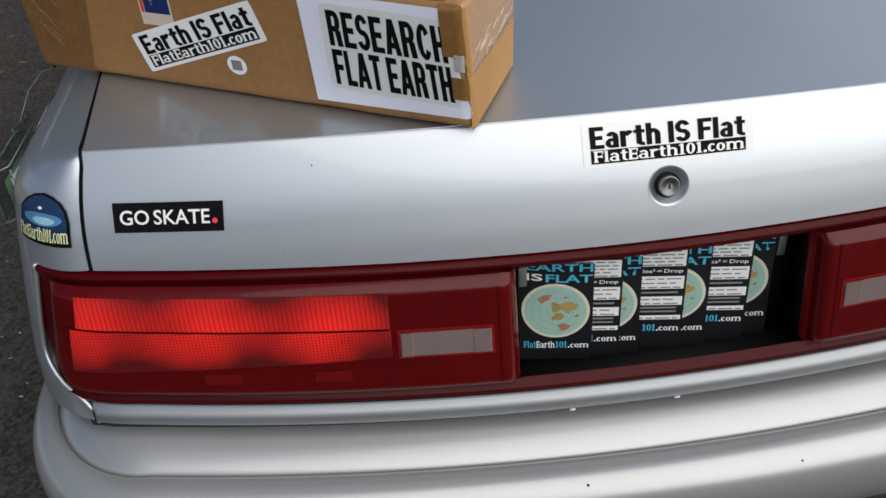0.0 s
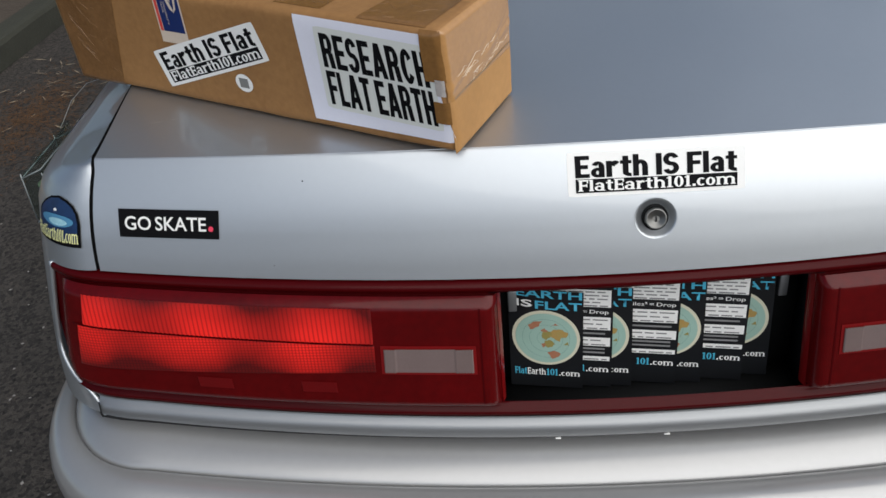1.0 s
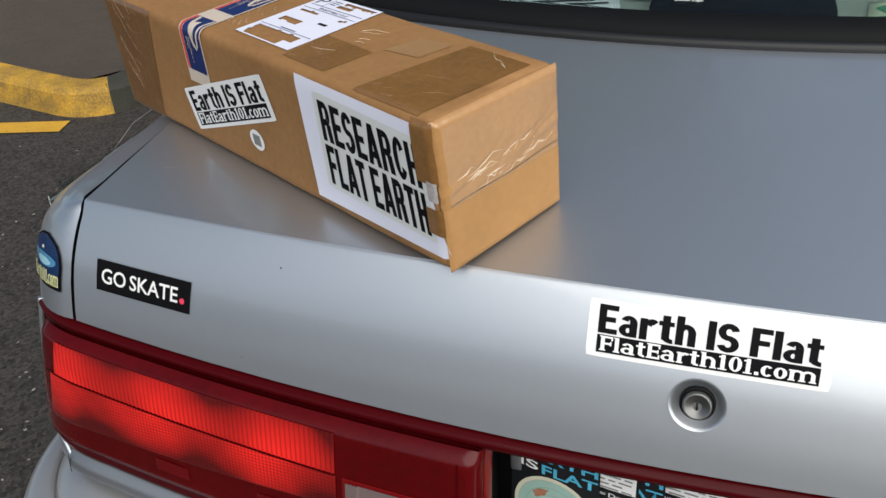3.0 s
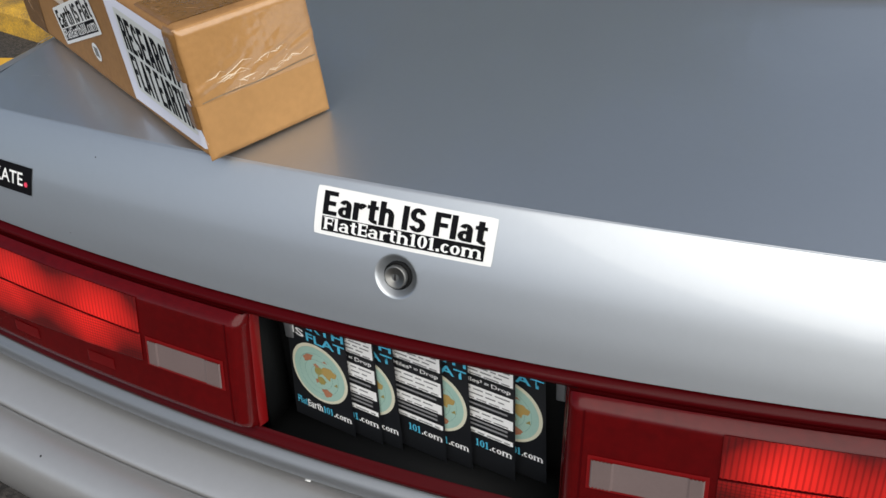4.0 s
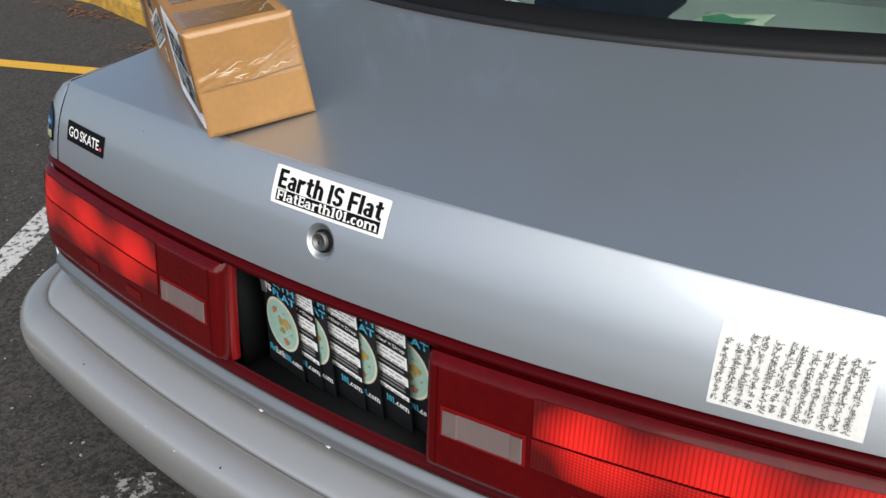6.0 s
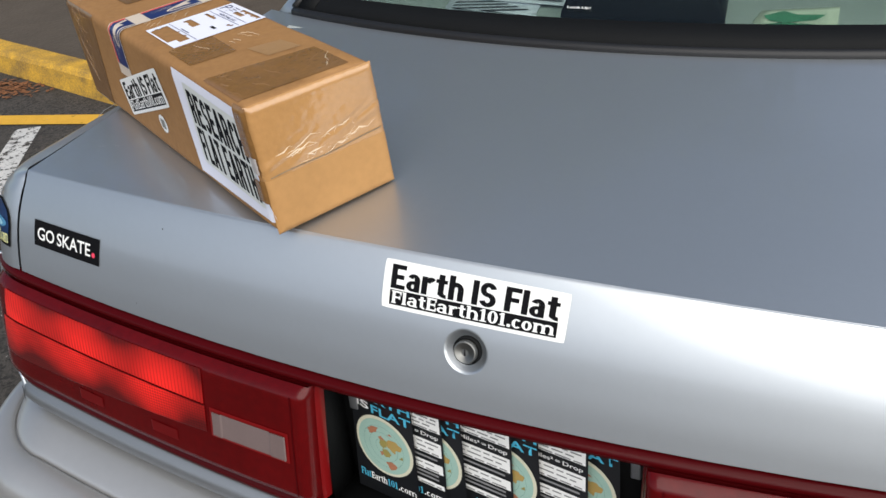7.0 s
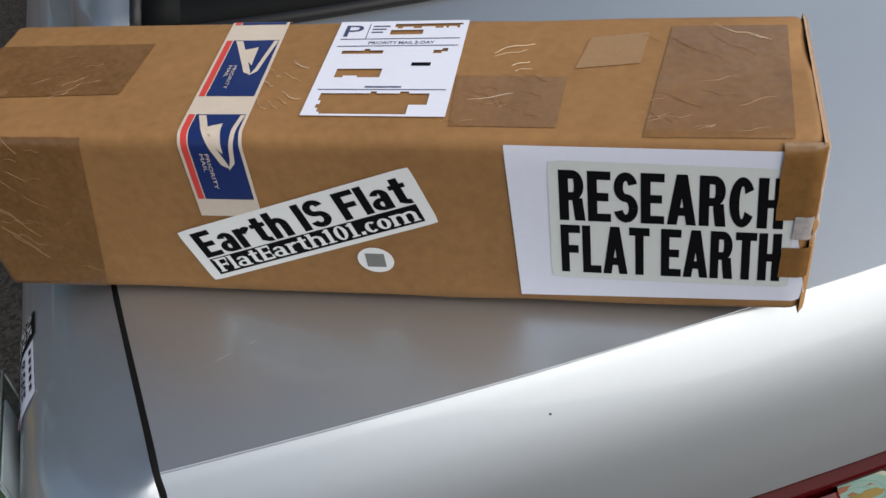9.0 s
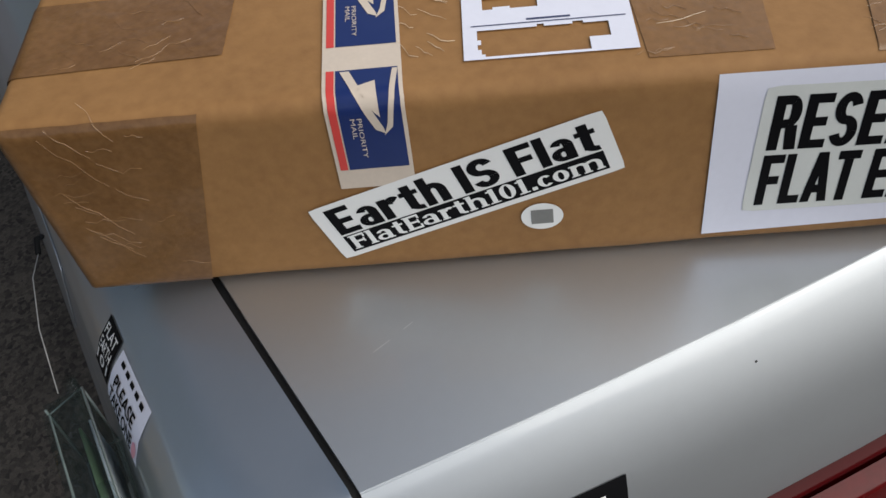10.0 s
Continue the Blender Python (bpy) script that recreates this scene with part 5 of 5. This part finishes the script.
def leaflet(kind, right, y, tilt, z0=0.668, curl=0.0):
    """A hand-sized leaflet standing in the recess; right: the x of its lower right corner."""
    w, h = 0.113, 0.186
    ca, sa = math.cos(radians(tilt)), math.sin(radians(tilt))

    def fn(u, v, l):
        a1, b1 = (u - 1) * w, v * h
        bend = curl * (1 - u) ** 3 * v + 0.16 * (1 - u) * w + 0.004 * v
        return Vector((right + a1 * ca - b1 * sa, y - l + bend, z0 + a1 * sa + b1 * ca))
    what = "black leaflet with a round pale map, in the plate recess" if kind == "map" else "black and white text leaflet tucked in the plate recess"
    lf = thing("leaflet", (right - 0.05, y, z0), what, "leaflet", "leaflets in the recess")
    part("sheet", lay(rect_bm(8, 8), fn, (0, (0.632 - z0) / h, 1, 1), 0.0), CARDBLACK, lf)
    if kind == "map":
        part("map_rim", lay(disc_bm(40, 3), fn, (0.04, 0.235, 0.96, 0.80), 0.00020), RIM, lf)
        m = part("map_disc", lay(disc_bm(40, 3), fn, (0.085, 0.262, 0.915, 0.773), 0.0009), MAP, lf)
        for r0 in (0.30, 0.55, 0.78):
            rb = bmesh.new()
            for quad in ring(0.5, 0.5, 0.5 * r0, 0.5 * r0, 0.005, 0.005):
                rb.faces.new([rb.verts.new((*p, 0)) for p in quad])
            part("map_line", lay(rb, fn, (0.085, 0.262, 0.915, 0.773), 0.0011), MAP_LINE, m)
        for tone, pts in LANDS:
            part("land", lay(poly_bm(coast(pts)), fn, (0.085, 0.262, 0.915, 0.773), 0.0013), tone, m)
        part("lettering", lay(letters("FLAT", 0.02), fn, (0.36, 0.815, 0.98, 0.895), 0.0008), CYAN, lf, "cyan letters")
        part("lettering", lay(letters("IS", 0.02), fn, (0.10, 0.825, 0.32, 0.895), 0.0008), WHITE, lf)
        part("lettering", lay(letters("EARTH", 0.02), fn, (0.10, 0.925, 0.98, 1.0), 0.0008), CYAN, lf)
        part("lettering", lay(heavy("Flat", 0.19, 0.13, 0.05), fn, (0.06, 0.125, 0.23, 0.195), 0.0008), CYAN, lf)
        part("lettering", lay(heavy("Earth", 0.19, 0.13, 0.05), fn, (0.235, 0.125, 0.49, 0.195), 0.0008), WHITE, lf)
        part("lettering", lay(heavy("101", 0.19, 0.13, 0.05), fn, (0.50, 0.125, 0.66, 0.195), 0.0008), CYAN, lf)
        part("lettering", lay(heavy(".com", 0.19, 0.13, 0.05), fn, (0.67, 0.125, 0.96, 0.185), 0.0008), WHITE, lf)
    else:
        for v0, v1, n in ((0.80, 0.97, 5), (0.57, 0.70, 3), (0.40, 0.49, 2), (0.245, 0.29, 1)):
            blk = part("white_block", lay(rect_bm(4, 2), fn, (0.03, v0, 0.97, v1), 0.00020), WHITE, lf)
            for k in range(n):
                zz, u0 = v0 + (v1 - v0) * (k + 0.25) / n, 0.08
                word = random.Random(7 * k + int(100 * v0))
                while u0 < 0.86:
                    u1 = min(0.93, u0 + word.uniform(0.07, 0.20))
                    part("print_bar", lay(rect_bm(1, 1), fn, (u0, zz, u1, zz + 0.012), 0.0009), mat_grey, blk)
                    u0 = u1 + 0.035
        part("lettering", lay(letters('8" X Miles\u00b2 = Drop', 0.008), fn, (0.06, 0.725, 0.94, 0.775), 0.0008), WHITE, lf)
        for v0 in (0.525, 0.365, 0.325):
            part("print_bar", lay(rect_bm(4, 1), fn, (0.12, v0, 0.90, v0 + 0.018), 0.0008), mat_grey, lf)
        part("lettering", lay(heavy("101", 0.19, 0.13, 0.05), fn, (0.46, 0.125, 0.64, 0.195), 0.0008), CYAN, lf)
        part("lettering", lay(heavy(".com", 0.19, 0.13, 0.05), fn, (0.65, 0.125, 0.96, 0.185), 0.0008), WHITE, lf)
    return lf


mat_grey = mat("grey_print", (0.22, 0.22, 0.22), 0.5)
leaflet("map", -0.100, 0.006, -0.5, 0.633, 0.012)
leaflet("text", -0.055, 0.006, -0.5, 0.639)
leaflet("map", -0.023, 0.006, 0.5, 0.636)
leaflet("text", 0.046, 0.006, -0.5, 0.645)
leaflet("map", 0.086, 0.006, 0.5, 0.640)
leaflet("text", 0.149, 0.006, -0.5, 0.648)
leaflet("map", 0.191, 0.015, 1.0, 0.646)

# ---- things on the parcel shelf ----
PAGE = mat("printed_page", (0.80, 0.84, 0.66), 0.6, vary=0.3, scale=25)
st = thing("green_map_sheet", (0.26, 0.86, SHELF_Z), "pale printed sheet with a green shape on the parcel shelf", "paper")
gp = quad_on(lambda x, y, l: Vector((x, y, SHELF_Z + l)), (0.19, 0.845), (0.335, 0.87), (0.20, 0.95), (0.33, 0.99))
part("sheet", lay(rect_bm(6, 6), gp, (0, 0, 1, 1), 0.003, 0, 0.001), PAGE, st)
part("green_print", lay(poly_bm([(0.08, 0.6), (0.3, 0.85), (0.5, 0.6), (0.85, 0.55), (0.75, 0.3), (0.4, 0.15), (0.2, 0.3)]), gp, (0, 0, 1, 1), 0.0045), mat("leaf_green_print", (0.08, 0.30, 0.16), 0.6), st)
for k, (x, y, r) in enumerate(((-0.33, 0.92, 12), (-0.26, 1.0, -8))):
    st = thing("paper_sheet", (x, y, SHELF_Z), "white handwritten paper sheet on the parcel shelf", "paper", "papers on the shelf")
    m = pose(x, y, SHELF_Z + 0.004 + 0.004 * k, 0, 0, r)
    fn = lambda u, v, l: m @ Vector(((u - 0.5) * 0.2, (v - 0.5) * 0.14, l))
    part("sheet", lay(rect_bm(6, 6), fn, (0, 0, 1, 1), 0, 0, 0.001), PAPER, st)
    for j in range(5):
        part("print_bar", lay(rect_bm(4, 1), fn, (0.08, 0.14 + 0.16 * j, 0.9 - 0.12 * (j % 3), 0.20 + 0.16 * j), 0.0016), INK, st)
st = thing("window_sticker", pane_pt(-0.08, 0.1), "small white lettering on the rear window glass", "sticker")
part("lettering", lay(letters("Look Up!", 0.01), lambda u, v, l: pane_pt(-0.115 + 0.045 * u, 0.100 + 0.010 * v, 0.004), (0, 0, 1, 1), 0), WHITE, st)
part("red_bag", box(-0.16, -0.02, 1.03, 1.14, SHELF_Z, SHELF_Z + 0.05, 0.02, 3), mat("red_cloth", (0.25, 0.02, 0.03), 0.8), None)
tagged(bpy.data.objects["red_bag"], "dark red cloth bundle on the parcel shelf", "bundle")

# ---- ground, markings, kerb ----
def on_ground(name, poly, material, label, z=0.004):
    bm = bmesh.new()
    bm.faces.new([bm.verts.new((x, y, z)) for x, y in poly])
    bm.normal_update()
    return tagged(part(name, bm, material, None), label, "marking", "", "structure")


def worn_paint(name, color, keep):
    """Road paint worn through to the asphalt."""
    m = mat(name, color, 0.8, vary=0.5, scale=12, bump=0.003, bump_scale=170)
    n, l = m.node_tree.nodes, m.node_tree.links
    nz, rp, tr, mx = n.new("ShaderNodeTexNoise"), n.new("ShaderNodeValToRGB"), n.new("ShaderNodeBsdfTransparent"), n.new("ShaderNodeMixShader")
    nz.inputs["Scale"].default_value, nz.inputs["Detail"].default_value, nz.inputs["Roughness"].default_value = 22, 8, 0.75
    rp.color_ramp.elements[0].position, rp.color_ramp.elements[1].position = keep - 0.03, keep + 0.03
    tc = n.new("ShaderNodeTexCoord")
    l.new(tc.outputs["Object"], nz.inputs["Vector"])
    l.new(nz.outputs["Fac"], rp.inputs["Fac"])
    l.new(rp.outputs["Color"], mx.inputs["Fac"])
    l.new(tr.outputs[0], mx.inputs[1])
    l.new(n["Principled BSDF"].outputs[0], mx.inputs[2])
    l.new(mx.outputs[0], n["Material Output"].inputs["Surface"])
    return m


tagged(part("ground", sheet(lambda u, v: Vector((-300 + 600 * u, -300 + 600 * v, 0)), 2, 2), ASPHALT, None), "dark worn asphalt of a parking lot", "ground", "", "structure")
WHITE_LINE = worn_paint("worn_white_paint", (0.60, 0.59, 0.57), 0.46)
YELLOW_LINE = worn_paint("worn_yellow_paint", (0.72, 0.40, 0.04), 0.36)


def strip(p, q, w):
    p, q = Vector(p), Vector(q)
    n = Vector((-(q - p).y, (q - p).x)).normalized() * w / 2
    return [tuple(p + n), tuple(p - n), tuple(q - n), tuple(q + n)]


on_ground("white_line", strip((-1.7, -0.45), (-3.55, 2.2), 0.13), WHITE_LINE, "worn white parking bay line on asphalt")
on_ground("white_line", strip((-0.35, -0.75), (-0.86, 0.04), 0.15), worn_paint("ground_down_white_paint", (0.42, 0.41, 0.39), 0.55), "worn white parking bay line on asphalt")
on_ground("yellow_line", strip((-9.0, 0.93), (-3.05, 2.44), 0.13), YELLOW_LINE, "worn yellow painted line on asphalt", 0.006)

KERB_Y = mat("yellow_kerb_paint", (0.78, 0.44, 0.035), 0.75, vary=1.0, scale=9, color2=(0.10, 0.075, 0.045), bump=0.004, bump_scale=60)
# concrete and soil colours are darkened to stand in for shade on them
KERB_G = mat("shade_toned_kerb_concrete", (0.055, 0.056, 0.042), 0.85, vary=0.9, scale=8, bump=0.004, bump_scale=70)
DIRT = mat("shade_toned_bare_soil", (0.09, 0.072, 0.055), 0.95, vary=0.6, scale=6, color2=(0.04, 0.03, 0.022), bump=0.012, bump_scale=30)


def kerb(path, material, label, w=0.16, h=0.14):
    """Kerb with a rounded edge along a path; its outer face is on the right of the path."""
    prof = [(0, 0), (0.012, h * 0.8), (0.025, h * 0.95), (0.05, h), (w, h), (w, 0)]
    bm = bmesh.new()
    rows = []
    pts = [Vector(p) for p in path]
    for i, p in enumerate(pts):
        d = (pts[min(i + 1, len(pts) - 1)] - pts[max(i - 1, 0)]).normalized()
        n = Vector((-d.y, d.x))
        rows.append([bm.verts.new((p.x + n.x * a1, p.y + n.y * a1, z + 0.004 * noise.noise(Vector((p.x * 3, p.y * 3, z * 20))))) for a1, z in prof])
    for r0, r1 in zip(rows, rows[1:]):
        for k in range(len(prof) - 1):
            bm.faces.new((r0[k], r1[k], r1[k + 1], r0[k + 1]))
    bmesh.ops.recalc_face_normals(bm, faces=bm.faces[:])
    return tagged(part("kerb", bm, material, None, "", False), label, "kerb", "", "structure")


def along(a1, b1, n):
    return [(a1[0] + (b1[0] - a1[0]) * i / n, a1[1] + (b1[1] - a1[1]) * i / n) for i in range(n + 1)]


corner = [(-3.12 + 0.30 * math.sin(t * math.pi / 12), 2.80 - 0.30 * math.cos(t * math.pi / 12) + 0.05) for t in range(0, 7)]
kerb(along((-11.0, 3.5), (-6.2, 3.29), 14) + along((-6.1, 3.28), (-3.2, 2.56), 24) + corner[:4], KERB_Y, "yellow painted concrete kerb with chipped paint")
kerb(corner[3:] + along((-2.80, 2.95), (-2.55, 6.5), 20), KERB_G, "bare concrete kerb, shade put into its dark grey colour")
bm = bmesh.new()
bm.faces.new([bm.verts.new((x, y, 0.125)) for x, y in ((-11, 3.6), (-6.1, 3.42), (-3.15, 2.70), (-2.95, 2.98), (-2.68, 6.6), (-11, 6.6))])
tagged(part("island", bm, DIRT, None), "bare soil of a kerbed island, shade put into its colour", "ground", "", "structure")

# fallen leaves and needles along the kerb
LEAF = mat("dry_leaf", (0.22, 0.09, 0.035), 0.85, vary=0.6, scale=30)
# needle colour darkened too, for the shade they lie in
NEEDLE = mat("dry_needles", (0.17, 0.085, 0.033), 0.9, vary=0.6, scale=25)


def litter(name, label, material, centre, spread, n, size, seed):
    r2 = random.Random(seed)
    bm = bmesh.new()
    for _ in range(n):
        x, y = centre[0] + r2.gauss(0, spread[0]), centre[1] + r2.gauss(0, spread[1])
        a1, ln, w = r2.uniform(0, 6.28), size[0] * r2.uniform(0.5, 1.4), size[1] * r2.uniform(0.6, 1.3)
        d, s2 = Vector((math.cos(a1), math.sin(a1), r2.uniform(-0.05, 0.2))), Vector((-math.sin(a1), math.cos(a1), r2.uniform(-0.2, 0.2)))
        c = Vector((x, y, 0.006 + r2.uniform(0, size[0] * 0.25)))
        bm.faces.new([bm.verts.new(c + d * p * ln + s2 * q2 * w) for p, q2 in ((-1, 0), (0, -1), (1, 0), (0, 1))])
    return tagged(part(name, bm, material, None), label, "litter", "", "stuff")


litter("dry_leaves", "small heap of dry brown leaves at the kerb", LEAF, (-4.25, 2.66), (0.14, 0.06), 260, (0.022, 0.010), 1)
litter("pine_needles", "brown pine needles scattered on the asphalt", NEEDLE, (-2.35, 2.75), (0.13, 0.32), 2600, (0.022, 0.0012), 2)
litter("pale_twigs", "pale broken twigs on the asphalt", mat("pale_twig", (0.45, 0.36, 0.24), 0.8), (-2.40, 3.2), (0.15, 0.3), 40, (0.04, 0.0025), 3)
litter("dry_leaves", "dark dry leaves and twigs beside the kerb", LEAF, (-5.9, 3.05), (0.35, 0.06), 120, (0.03, 0.010), 4)
litter("loose_grit", "pale grit scattered on the asphalt", mat("pale_grit", (0.35, 0.33, 0.30), 0.9), (-2.2, 0.4), (1.1, 1.0), 500, (0.006, 0.004), 5)

# dark timber fence behind the island
WOOD = mat("dark_red_brown_timber", (0.085, 0.040, 0.025), 0.8, vary=0.6, scale=4, bump=0.004, bump_scale=40)
fence = thing("timber_fence", (-3, 6.9, 0), "dark red-brown vertical board fence behind the car", "fence")
board = None
for k in range(78):
    x = -10.5 + 0.155 * k
    if board is None:
        board = part("board", box(x, x + 0.148, 6.88, 6.905, 0.02, 1.95, 0.004, 1), WOOD, fence)
    else:
        b2 = board.copy()
        scene.collection.objects.link(b2)
        b2.location = (0.155 * k, 0.008 * (k % 2), 0)
        b2.name = "board"
part("rail", box(-10.5, 1.6, 6.915, 6.96, 0.4, 0.5, 0.004, 1), WOOD, fence)
part("rail", box(-10.5, 1.6, 6.915, 6.96, 1.5, 1.6, 0.004, 1), WOOD, fence)
for k in range(7):
    part("post", box(-10.4 + 1.95 * k, -10.3 + 1.95 * k, 6.965, 7.06, 0, 1.95, 0.006, 1), WOOD, fence)


# ---- trees beyond the fence ----
BARK = mat("grey_brown_bark", (0.11, 0.085, 0.065), 0.9, vary=0.6, scale=6, bump=0.01, bump_scale=25)
FOLIAGE = mat("dark_green_foliage", (0.050, 0.085, 0.030), 0.6, vary=0.6, scale=3, color2=(0.02, 0.04, 0.015))


def tree(x, y, height, reach, seed):
    r2 = random.Random(seed)
    t = thing("tree", (x, y, 0), "tall leafy tree with an uneven open crown behind the fence", "tree", "trees behind the fence")
    trunk = [(x + 0.12 * math.sin(k * 0.9 + seed), y + 0.1 * math.cos(k * 0.7), height * 0.85 * k / 8) for k in range(9)]
    part("trunk", tube(trunk, lambda s: 0.24 * (1 - 0.85 * s), 9), BARK, t)
    ends = []
    for k in range(16):
        s = 0.28 + 0.7 * k / 16
        i = int(s * 8)
        base = Vector(trunk[i])
        a1, ln = k * 2.4 + r2.uniform(-0.4, 0.4), reach * (1.1 - 0.6 * s) * r2.uniform(0.75, 1.15)
        pts = [base + Vector((math.cos(a1) * ln * q2, math.sin(a1) * ln * q2, ln * (0.45 * q2 + 0.15 * q2 * q2))) for q2 in (0, 0.35, 0.7, 1.0)]
        part("limb", tube(pts, lambda s2: 0.07 * (1 - 0.85 * s2), 6), BARK, t)
        ends += [(pts[2], 0.75), (pts[3], 0.9), (pts[3] + Vector((r2.uniform(-0.8, 0.8), r2.uniform(-0.8, 0.8), r2.uniform(0.1, 0.9))), 0.7)]
    ends += [(Vector(trunk[-1]) + Vector((r2.uniform(-0.6, 0.6), r2.uniform(-0.6, 0.6), r2.uniform(-0.3, 0.9))), 0.8) for _ in range(6)]
    verts, faces = [], []
    for c, rad in ends:
        for _ in range(95):
            d = Vector((r2.gauss(0, 1), r2.gauss(0, 1), r2.gauss(0, 0.8)))
            p = c + d.normalized() * rad * r2.random() ** 0.5
            u = Vector((r2.gauss(0, 1), r2.gauss(0, 1), r2.gauss(0, 1))).normalized()
            w = u.orthogonal().normalized()
            sz = r2.uniform(0.06, 0.14)
            i = len(verts)
            verts += [tuple(p + u * sz), tuple(p + w * sz * 0.5), tuple(p - u * sz), tuple(p - w * sz * 0.5)]
            faces.append((i, i + 1, i + 2, i + 3))
    me = bpy.data.meshes.new("crown")
    me.from_pydata(verts, [], faces)
    tagged(link("crown", me, FOLIAGE, t), kind="stuff")


for x, y, h, rch, sd in ((-9.5, 9.5, 9.5, 3.0, 1), (-5.6, 10.5, 11.0, 3.4, 2), (-2.4, 9.8, 8.5, 2.8, 3), (-13.5, 11.5, 10.0, 3.2, 5), (-7.4, 13.5, 11.5, 3.4, 6), (-3.9, 13.0, 11.5, 3.4, 7)):
    tree(x, y, h, rch, sd)
